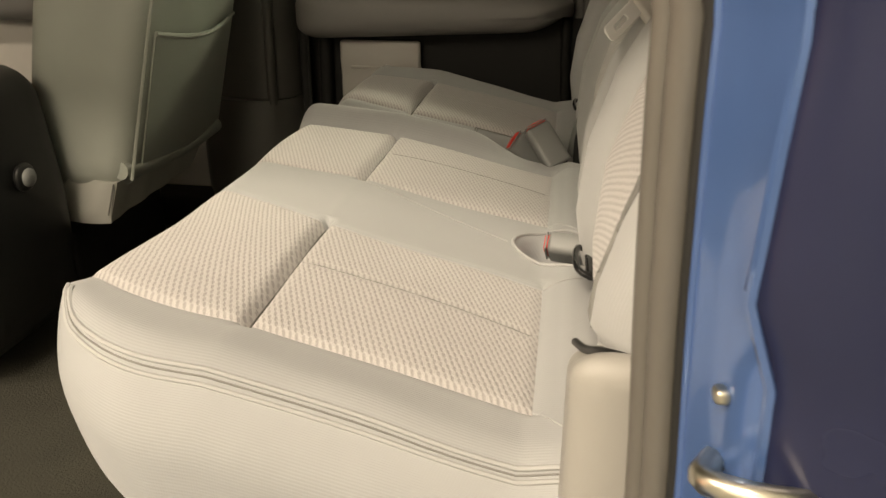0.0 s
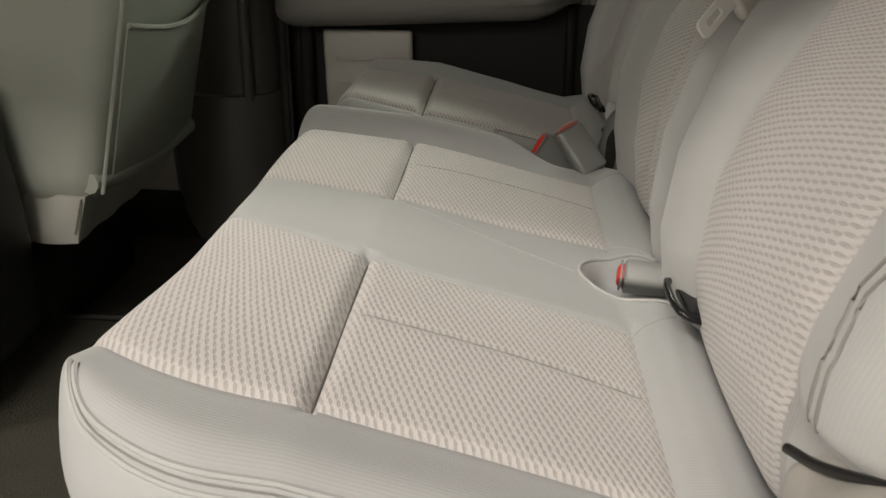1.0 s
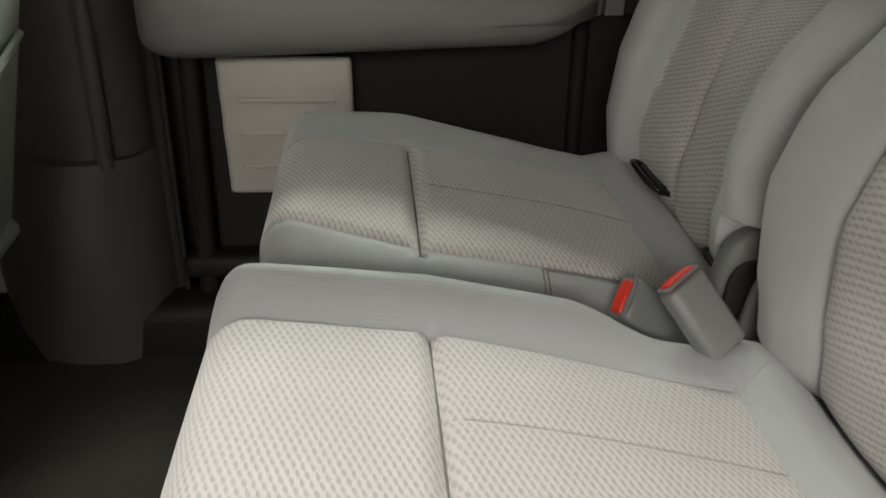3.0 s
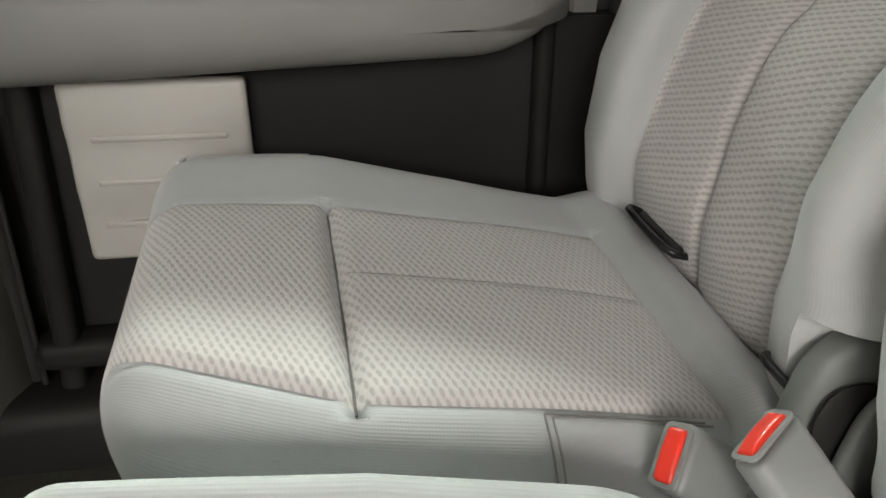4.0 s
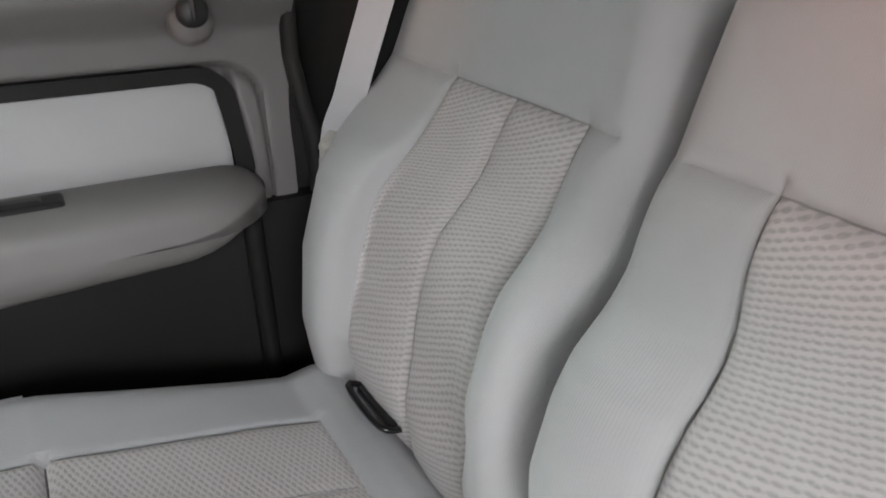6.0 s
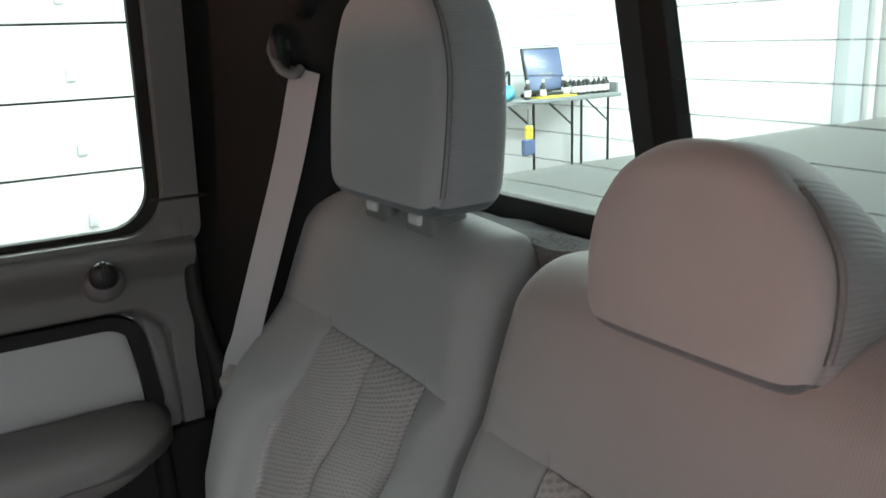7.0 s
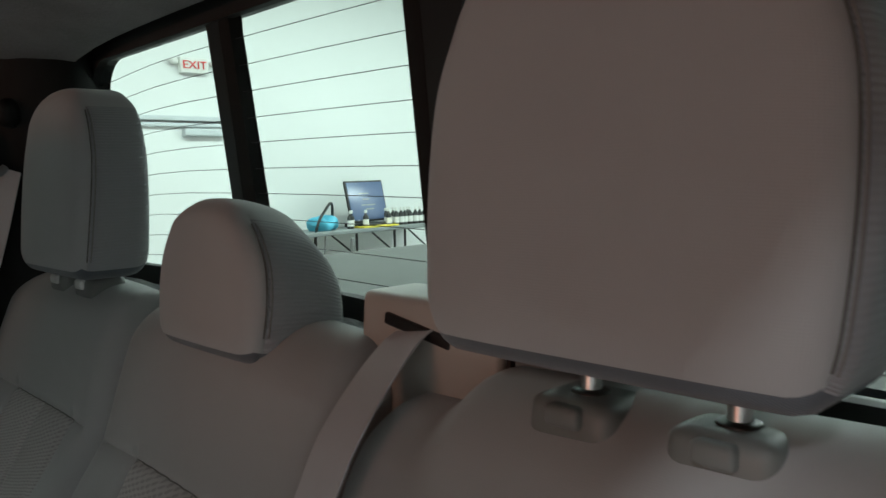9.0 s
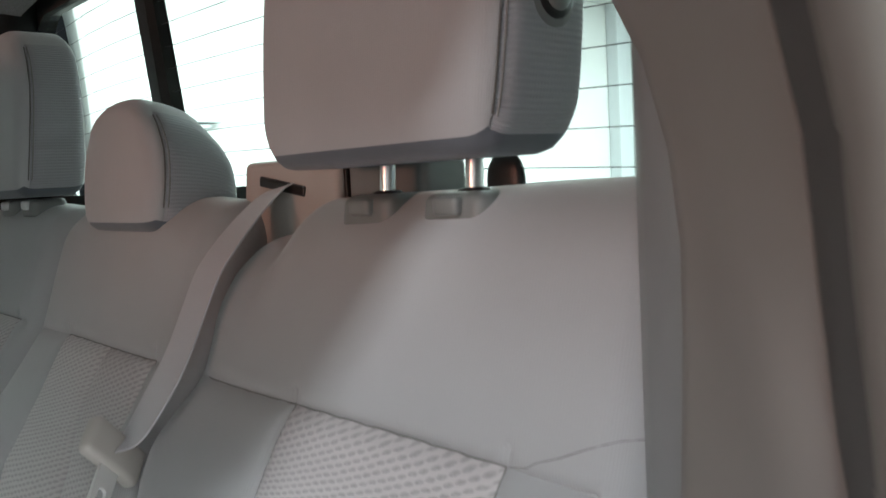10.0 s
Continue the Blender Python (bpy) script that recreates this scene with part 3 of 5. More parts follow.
def rear_window():
    w = thing("window_1", "rear cab window with black frame, sliding pane and heater wires", "window", kind="structure", at=(XW, 0.69, 1.0))
    y0, y1, z0, z1 = -0.02, 1.300, 1.012, 1.331
    sill = lambda u, v: v + (0.006 - 0.016 * smooth01((0.60 - u) / 0.35)) * smooth01((z0 + 0.09 - v) / 0.05)
    sides = lambda ring: [p for a, b in zip(ring, ring[1:] + ring[:1]) for p in [tuple(Vector(a).lerp(Vector(b), k / 6)) for k in range(6)]]
    flat = lambda x, grow, r: [(x, u, sill(u, v)) for _, u, v in sides([(x, u, v) for u, v in rounded_outline(y0 - grow, y1 + grow, z0 - grow, z1 + grow, r, 6)])]
    outer = sides([(XW - 0.004, u, v) for u, v in rounded_outline(y0 - 0.26, y1 + 0.22, z0 - 0.80, z1 + 0.16, 0.05, 6)])
    part("window_surround", ring_frame(outer, flat(XW - 0.004, 0.0, 0.06), (0.026, 0, 0)), BLACK, w, "black inner surround")
    part("window_frame", ring_frame(flat(XW - 0.010, 0.032, 0.08), flat(XW - 0.010, -0.004, 0.06), (0.012, 0, 0)), RUBBER, w)

    def upright(name, low, top, depth, mat):
        rings = [[(XW - 0.005, a, z), (XW - 0.005, b, z), (XW + depth, b, z), (XW + depth, a, z)] for z, (a, b) in ((z0 - 0.02, low), (z1 + 0.02, top))]
        part(name, loft(rings), mat, w)

    upright("divider", (0.818, 0.840), (0.882, 0.914), 0.012, BLACK)
    upright("divider_edge", (0.786, 0.8175), (0.858, 0.8815), 0.0125, TRIM_DARK)
    upright("divider", (0.449, 0.494), (0.470, 0.522), 0.012, BLACK)
    upright("divider_edge", (0.4945, 0.509), (0.5225, 0.546), 0.0125, TRIM_DARK)
    for ya, yb in ((y0, 0.465), (0.50, 0.86), (0.85, y1)):
        p = part("pane", rbox((0.004, yb - ya + 0.02, z1 - z0 + 0.02), 0.001, 0, (XW + 0.0045 + (0.0045 if ya == 0.50 else 0), (ya + yb) / 2, (z0 + z1) / 2)), GLASS, w)
        p.visible_shadow = False
    for z in (1.0335, 1.0620, 1.0908, 1.1190, 1.1477, 1.1774, 1.2060, 1.2365, 1.2670, 1.2985):
        run = [(XW + 0.0015, y, z + 0.015 * (y - 0.53) - 0.02 * (y - 0.72) ** 2 - 0.05 * max(0.0, y - 1.05)) for y in lines(y0 + 0.01, y1 - 0.01, 0.1)]
        part("heater_wire", tube(run, 0.00042, 5), BLACK, w)


def far_pillar():
    p = thing("pillar_trim", "dark grey plastic trim over the rear cab pillar", "pillar trim", kind="structure", at=(0.2, 1.4, 0.3))
    line = [(0.058, 1.50), (0.075, 1.465), (0.12, 1.415), (0.175, 1.352), (0.215, 1.315), (0.26, 1.298), (0.30, 1.295)]
    rows = [[(x, y - 0.03 * smooth01((z - 0.95) / 0.45), z) for x, y in line] for z in [0.12 + 1.30 * i / 16 for i in range(17)]]
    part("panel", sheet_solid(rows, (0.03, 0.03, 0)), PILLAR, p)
    seal = [(0.055, 1.452 - 0.02 * smooth01((z - 0.9) / 0.5), z) for z in [0.15 + 1.25 * i / 16 for i in range(17)]]
    part("door_seal", tube(seal, 0.011), RUBBER, p)
    # black sheet added behind the door gap to stand in for its shade
    part("jamb_lining", rbox((0.08, 0.010, 0.70), 0.003, 0, (0.062, 1.478, 0.57)), RUBBER, p)
    cap = thing("hook_cover", "round dark plastic cover on the pillar trim", "cover", at=(0.198, 1.305, 1.248))
    part("disc", rbox((0.03, 0.044, 0.044), (0.012, 0.021, 0.021), m=pose(0.197, 1.305, 1.248, 0, 0, -48)), TRIM_DARK, cap)
    loop = thing("belt_guide", "dark plastic shoulder belt loop on the pillar", "belt guide", at=(0.17, 1.35, 1.19))
    part("plate", rbox((0.018, 0.05, 0.075), (0.008, 0.02, 0.03), m=pose(0.174, 1.330, 1.186, 12, 0, -48)), BLACK, loop)
    part("ring", tube([(0.166, 1.338, 1.203), (0.158, 1.326, 1.190), (0.162, 1.312, 1.168), (0.176, 1.300, 1.160), (0.186, 1.303, 1.168)], 0.006, 8, 6), GREY_PLASTIC, loop)
    part("bolt_cap", rbox((0.014, 0.022, 0.022), (0.006, 0.010, 0.010), m=pose(0.176, 1.328, 1.196, 12, 0, -48)), TRIM, loop)
    b = thing("far_seat_belt", "pale grey shoulder belt hanging from its pillar guide", "seat belt", at=(0.12, 1.36, 0.7))
    pts = [(0.190, 1.300, 1.165), (0.164, 1.319, 1.05), (0.127, 1.343, 0.92), (0.092, 1.366, 0.80), (0.060, 1.386, 0.70), (0.044, 1.398, 0.55)]
    part("webbing", ribbon(pts, [(0.5, -0.85, 0.1)] * len(pts), 0.047), WEBBING, b)
    part("belt_stop", rbox((0.03, 0.06, 0.035), 0.012, m=pose(0.061, 1.385, 0.705, 20, 10, -40)), TRIM_PALE, b, "pale plastic belt stop")


def far_door():
    d = thing("door_1", "closed rear passenger door with grey trim and a fabric insert", "door", kind="structure", at=(-0.28, 1.45, 0.2))
    xa, xb = -0.615, 0.058
    lean = lambda z: 1.455 - 0.06 * smooth01((z - 0.85) / 0.55)
    # lower dark panel with a raised rim
    rows = [[(x, 1.452 - 0.012 * smooth01((x + 0.10) / 0.06), z) for x in lines(xa, xb, 0.02)] for z in lines(0.22, 0.62, 0.03)]
    part("lower_panel", sheet_solid(rows, (0, 0.03, 0)), TRIM_DARK, d)
    part("rim", tube([(-0.03, 1.430, 0.28), (-0.035, 1.430, 0.45), (-0.040, 1.430, 0.62)], 0.012, 8, 4), TRIM_DARK, d)
    part("sill_lip", rbox((0.70, 0.05, 0.04), 0.015, 0, (-0.29, 1.43, 0.235)), TRIM_DARK, d)
    part("front_edge", rbox((0.030, 0.06, 1.10), 0.012, 0, (-0.605, 1.437, 0.70)), TRIM_DARK, d)
    # upper trim, with the recess for the insert and the rolled sill of the window
    def upper(x, z):
        y = lean(z)
        roll = smooth01((z - 0.885) / 0.05)
        y -= 0.028 * roll * (1 - 0.75 * smooth01((z - 0.935) / 0.02))
        rec = smooth01((-0.018 - x) / 0.012) * smooth01((0.853 - z) / 0.010)
        du, dv = max(0.0, x + 0.046), max(0.0, z - 0.786)
        ring = math.hypot(du, dv) if du and dv else max(x + 0.046, z - 0.786)
        return y + 0.016 * rec + 0.010 * math.exp(-((ring - 0.062) / 0.0045) ** 2)
    rows = [[(x - 0.030 * smooth01((0.90 - z) / 0.22) * smooth01((x + 0.03) / 0.08), upper(x, z), z) for x in lines(xa, xb, 0.005)] for z in lines(0.60, 0.952, 0.004)]
    part("upper_trim", sheet_solid(rows, (0, 0.035, 0)), TRIM, d)
    out = [(u, 1.452, v) for u, v in rounded_outline(-0.66, -0.022, 0.62, 0.849, 0.045)]
    inn = [(u, 1.452, v) for u, v in rounded_outline(-0.64, -0.044, 0.64, 0.827, 0.03)]
    part("insert_frame", ring_frame(out, inn, (0, 0.02, 0)), TRIM_DARK, d)
    part("fabric_insert", rbox((0.60, 0.012, 0.20), (0.02, 0.005, 0.02), 0.02, (-0.345, 1.463, 0.732)), CLOTH_FINE, d, "pale lavender-grey cloth insert")
    # armrest, thick and rounded at its end
    def arm(x, y, z):
        e = smooth01((x - 0.20) / 0.13)
        rise = 0.045 * (x + 0.3) + 0.02 * e if z < 0 else 0.004 * e
        return (x, y + 0.035 * e ** 2, z * (1 - 0.18 * e) + rise)
    part("armrest", rbox((0.62, 0.12, 0.112), (0.06, 0.045, 0.036), 0.02, (-0.335, 1.395, 0.6285), arm), TRIM, d)
    part("switch_recess", rbox((0.13, 0.035, 0.012), 0.005, m=pose(-0.30, 1.385, 0.6835, 0, 0, 0)), TRIM_DARK, d)
    part("window_switch", rbox((0.07, 0.02, 0.012), 0.005, m=pose(-0.29, 1.384, 0.6870, 4, 0, 0)), BLACK, d)
    # stowage flap
    part("door_pocket", rbox((0.19, 0.02, 0.207), 0.008, 0.02, (-0.462, 1.425, 0.462), lambda x, y, z: (x - 0.02 * z, y - 0.003 * (abs(z - 0.055) < 0.012) - 0.003 * (abs(z + 0.01) < 0.012), z)), FLAP, d, "pale stone flap with raised lines")
    for z in (0.505, 0.455, 0.405):
        part("pocket_rib", rbox((0.14, 0.006, 0.008), 0.003, 0, (-0.462, 1.414, z)), FLAP, d)
    # lock button
    part("lock_bezel", rbox((0.052, 0.05, 0.050), (0.025, 0.02, 0.024), 0, (-0.065, 1.434, 0.904)), TRIM, d)
    part("lock_well", rbox((0.036, 0.024, 0.036), (0.016, 0.010, 0.016), 0, (-0.065, 1.411, 0.919)), BLACK, d)
    part("lock_knob", rbox((0.007, 0.010, 0.03), 0.003, 0, (-0.065, 1.402, 0.925)), BLACK, d)
    # window
    win = part("window_frame", ring_frame([(u, lean(v) - 0.012, v) for u, v in rounded_outline(-0.66, 0.072, 0.935, 1.42, (0.06, 0.06, 0.03, 0.03), 6)],
                                          [(u, lean(v) - 0.012, v) for u, v in rounded_outline(-0.60, 0.026, 0.957, 1.372, (0.05, 0.06, 0.04, 0.055), 6)], (0, 0.04, 0)), TRIM, d)
    part("glass_run", ring_frame([(u, lean(v) + 0.012, v) for u, v in rounded_outline(-0.61, 0.036, 0.948, 1.382, (0.05, 0.06, 0.04, 0.06), 6)],
                                 [(u, lean(v) + 0.012, v) for u, v in rounded_outline(-0.585, 0.010, 0.966, 1.357, (0.05, 0.06, 0.04, 0.055), 6)], (0, 0.015, 0)), RUBBER, d)
    g = part("pane", rbox((0.66, 0.004, 0.44), 0.001, 0, (-0.285, 1.435, 1.165)), GLASS, d)
    g.visible_shadow = False
    part("frame_seam", rbox((0.075, 0.006, 0.004), 0.0015, 0, (0.046, lean(1.0) - 0.014, 1.004)), RUBBER, d)


def far_front():
    b = thing("middle_pillar", "dark trim of the middle pillar and door sill", "pillar trim", kind="structure", at=(-0.75, 1.45, 0.1))
    rows = [[(x, y + 0.02 * smooth01((z - 0.9) / 0.5) * -1, z) for x, y in ((-0.90, 1.47), (-0.87, 1.40), (-0.80, 1.375), (-0.73, 1.375), (-0.685, 1.40), (-0.665, 1.46))] for z in [0.08 + 1.34 * i / 14 for i in range(15)]]
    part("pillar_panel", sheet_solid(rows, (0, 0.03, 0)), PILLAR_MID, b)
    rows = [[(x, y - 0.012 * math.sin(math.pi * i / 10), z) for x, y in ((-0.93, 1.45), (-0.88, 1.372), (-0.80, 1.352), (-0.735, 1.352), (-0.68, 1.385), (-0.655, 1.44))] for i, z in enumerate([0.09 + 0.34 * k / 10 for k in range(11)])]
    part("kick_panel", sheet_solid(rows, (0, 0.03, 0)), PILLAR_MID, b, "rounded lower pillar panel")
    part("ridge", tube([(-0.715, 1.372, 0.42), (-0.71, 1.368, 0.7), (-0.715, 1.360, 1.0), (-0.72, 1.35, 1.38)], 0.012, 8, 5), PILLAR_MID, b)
    part("seal_bead", tube([(-0.640, 1.425, 0.16), (-0.636, 1.42, 0.7), (-0.64, 1.40, 1.35)], 0.004, 8, 6), RUBBER, b)
    part("door_seal", tube([(-0.655, 1.44, 0.14), (-0.65, 1.435, 0.7), (-0.655, 1.41, 1.35)], 0.012, 8, 6), RUBBER, b)
    part("sill_plate", rbox((2.1, 0.12, 0.12), 0.03, 0, (-0.9, 1.425, 0.13)), TRIM_DARK, b)
    # black sheet added here too, so the front shut gap reads as shade
    part("jamb_lining", rbox((0.16, 0.010, 1.30), 0.003, 0, (-0.655, 1.482, 0.75)), RUBBER, b)
    f = thing("front_door", "grey trimmed front passenger door seen past the seat", "door", kind="structure", at=(-1.4, 1.45, 0.2))
    part("panel", rbox((0.95, 0.06, 0.78), 0.02, 0, (-1.38, 1.45, 0.57)), TRIM_PALE, f)
    part("armrest", rbox((0.6, 0.10, 0.12), 0.04, 0, (-1.35, 1.39, 0.66)), TRIM, f)
    dash = thing("dashboard", "grey dashboard at the front of the cab", "dashboard", kind="structure", at=(-1.9, 0.7, 0.5))
    part("body", rbox((0.4, 1.5, 0.7), 0.1, 0, (-1.95, 0.72, 0.60)), TRIM, dash)


rear_window()
band = EASED
felt = [[(x, y, 0.996 + 0.006 * math.sin(math.pi * i / 5) + 0.0022 * math.sin(31 * y + 2 * i) + 0.0016 * math.sin(67 * y + i)) for y in lines(0.56, 1.27, 0.012)] for i, x in enumerate(lines(0.268, 0.314, 0.010))]
tagged(part("shelf_felt", sheet_solid(felt, (0, 0, -0.03)), HEADLINER), "bunched grey felt lining behind the seat backs", "lining", kind="structure")
floor_and_shell()
body_shell()
far_pillar()
far_door()
band = BELOW
far_front()


def near_pillar():
    p = thing("near_pillar_trim", "taupe plastic trim and seal along the open door frame", "pillar trim", kind="structure", at=(0.0, -0.02, 0.1))
    zs = [0.04 + 1.30 * i / 40 for i in range(41)]
    front = lambda z: float(np.interp(z, [0.04, 0.55, 0.65, 0.70, 0.75, 0.80, 0.84, 0.88, 0.925, 0.953, 0.972, 1.066, 1.208, 1.34], [0.022, 0.007, 0.001, -0.001, -0.003, -0.004, -0.018, -0.042, -0.054, -0.061, -0.074, -0.127, -0.231, -0.375]))
    inner = lambda z: float(np.interp(z, [0.04, 0.62, 0.74, 0.80, 0.882, 0.953, 0.981, 1.010, 1.1135, 1.34], [0.045, 0.045, 0.050, 0.052, 0.055, 0.060, 0.064, 0.057, -0.004, -0.157]))
    deep = lambda z: float(np.interp(z, [0.04, 0.60, 0.74, 0.80, 0.882, 0.925, 0.96, 1.005, 1.066, 1.208], [0.010, 0.012, 0.030, 0.062, 0.060, 0.0615, 0.068, 0.087, 0.0985, 0.102]))
    rows, edge = [], []
    for z in zs:
        x, xe, y = front(z), inner(z), deep(z)
        step = min(0.028, 0.3 * max(0.0, xe - x))
        x += 0.003
        edge.append([(x, -0.030, z), (x + 0.2 * step, -0.024, z), (x + 0.6 * step, -0.017, z), (x + step, -0.0125, z)])
        # above 0.97 the last point runs on unseen, to block leaking lamp light
        rows.append([(x + step, -0.012, z), (0.6 * x + 0.4 * xe, 0.010 + 0.1 * (y - 0.06), z), (0.25 * x + 0.75 * xe, 0.048 + 0.8 * (y - 0.08), z), (xe - 0.008, y - 0.007, z), (xe, y, z), (xe + 0.012, y + 0.003, z), (min(xe + 0.30, 0.262) if z > 0.97 else xe + 0.085, y + 0.003 - 0.010 * (z > 0.97), z)])
    part("panel", sheet_solid(rows, (0.012, -0.02, 0)), TAUPE, p)
    part("edge_strip", sheet_solid(edge, (0.012, -0.004, 0)), SEAL_DARK, p)
    for dx, y, r, m in ((0.0085, -0.034, 0.0075, SEAL), (0.0115, -0.0405, 0.0033, RUBBER), (0.0165, -0.044, 0.0088, SEAL), (0.0245, -0.0515, 0.0040, RUBBER)):
        part("door_seal", tube([(front(z) + dx, y, z) for z in zs], r), m, p)
    arc = [(0.058, 0.047), (0.066, 0.068), (0.077, 0.086), (0.091, 0.098), (0.104, 0.102), (0.119, 0.099), (0.168, 0.091), (0.243, 0.088)]
    back = lambda z: 0.075 * smooth01((0.79 - z) / 0.14)
    part("quarter_trim", sheet_solid([[(x + 0.3 * back(z), y - back(z), z) for x, y in arc] for z in lines(0.50, 1.000, 0.02)], (0.008, -0.012, 0)), GREY_PLASTIC, p, "smooth blue-grey quarter trim")
    b = thing("door_jamb", "glossy blue painted door jamb with a steel striker", "door jamb", kind="structure", at=(0.08, -0.07, 0.1))
    lip = lambda z: float(np.interp(z, [0.04, 0.586, 0.64, 0.68, 0.74, 0.80, 0.84, 0.88, 0.93], [0.075, 0.058, 0.056, 0.042, 0.0435, 0.046, 0.032, 0.010, -0.004]))
    low = lines(0.04, 0.93, 0.02, (0.64, 0.68))
    rows = [[(front(z) + a, y, z) for a, y in ((0.0253, -0.0523), (0.0288, -0.0591), (0.0342, -0.0674), (0.0397, -0.0783), (0.0452, -0.0930))] + [(max(lip(z), front(z) + 0.0455), -0.0985, z)] for z in low]
    part("jamb", sheet_solid(rows, (0.03, 0.004, 0)), BLUE, b)
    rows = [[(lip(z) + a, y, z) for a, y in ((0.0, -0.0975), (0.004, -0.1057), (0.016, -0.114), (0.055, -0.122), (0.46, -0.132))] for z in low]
    part("outer_panel", sheet_solid(rows, (0.0, 0.02, 0)), BLUE_SHADED, b, "dark blue outer body corner")
    part("jamb_lip", tube([(lip(z), -0.099, z) for z in low], 0.0030, 6), BLUE, b)
    part("jamb_bead", tube([(front(z) + 0.0262, -0.0545, z) for z in low], 0.0022, 6), BLUE, b)
    part("striker_plate", rbox((0.016, 0.055, 0.082), 0.005, 0, (0.077, -0.078, 0.547)), STEEL, b)
    part("striker_loop", tube([(0.044, -0.072, 0.583), (0.034, -0.108, 0.596), (0.072, -0.116, 0.596), (0.082, -0.084, 0.583)], 0.0065, 8, 4), STEEL, b)
    part("bolt", rbox((0.008, 0.010, 0.008), 0.003, 0, (0.041, -0.080, 0.624)), STEEL, b)


band = BELOW
near_pillar()
band = EASED


def bed_cover():
    c = thing("bed_cover", "grey vinyl tonneau cover stretched over the truck bed", "bed cover", at=(1.2, 0.7, 0.95))
    rows = [[(x, y, 0.985 - 0.035 * smooth01((abs(y - 0.69) - 0.66) / 0.12) + 0.004 * math.sin(2.6 * x + 3.2 * y) + 0.003 * math.sin(7 * y - 4 * x)) for y in lines(-0.12, 1.50, 0.045)] for x in lines(0.42, 2.15, 0.06)]
    part("sheet", sheet_solid(rows, (0, 0, -0.012)), VINYL_COVER, c)
    for y in (-0.12, 1.50):
        part("side_rail", rbox((1.75, 0.05, 0.06), 0.012, 0, (1.28, y, 0.925)), BLACK, c)
    part("end_rail", rbox((0.05, 1.64, 0.05), 0.012, 0, (2.15, 0.69, 0.945)), BLACK, c)
    t = thing("truck_bed", "blue painted truck bed sides under the cover", "truck bed", at=(1.2, 0.7, 0.3))
    for y in (-0.16, 1.54):
        part("bed_side", rbox((1.85, 0.08, 0.75), 0.02, 0, (1.25, y, 0.53)), BLUE, t)
    part("tailgate", rbox((0.06, 1.7, 0.7), 0.02, 0, (2.2, 0.69, 0.55)), BLUE, t)


band = ABOVE
bed_cover()
band = EASED


# ---------------------------------------------------------------- rear bench
def split_parts(flat, out, faces, uv, label_of, parent):
    """Faces sorted into parts by a rule on each face's middle in the flat box."""
    mids = np.array([flat[f].mean(0) for f in faces])
    groups = {}
    for f, m in zip(faces, mids):
        groups.setdefault(label_of(*m), []).append(f)
    made = {}
    for key, fs in groups.items():
        used = sorted({i for f in fs for i in f})
        remap = {v: k for k, v in enumerate(used)}
        made[key] = part(key[0], (out[used], [[remap[i] for i in f] for f in fs], uv[used]), key[2], parent)
    return made


CX1, CZ0, CZ1 = 0.115, 0.330, 0.503


def bench_seat(label, y):
    return thing("bench_seat", label, "seat", "rear bench seats", at=(-0.1, y, 0.1))


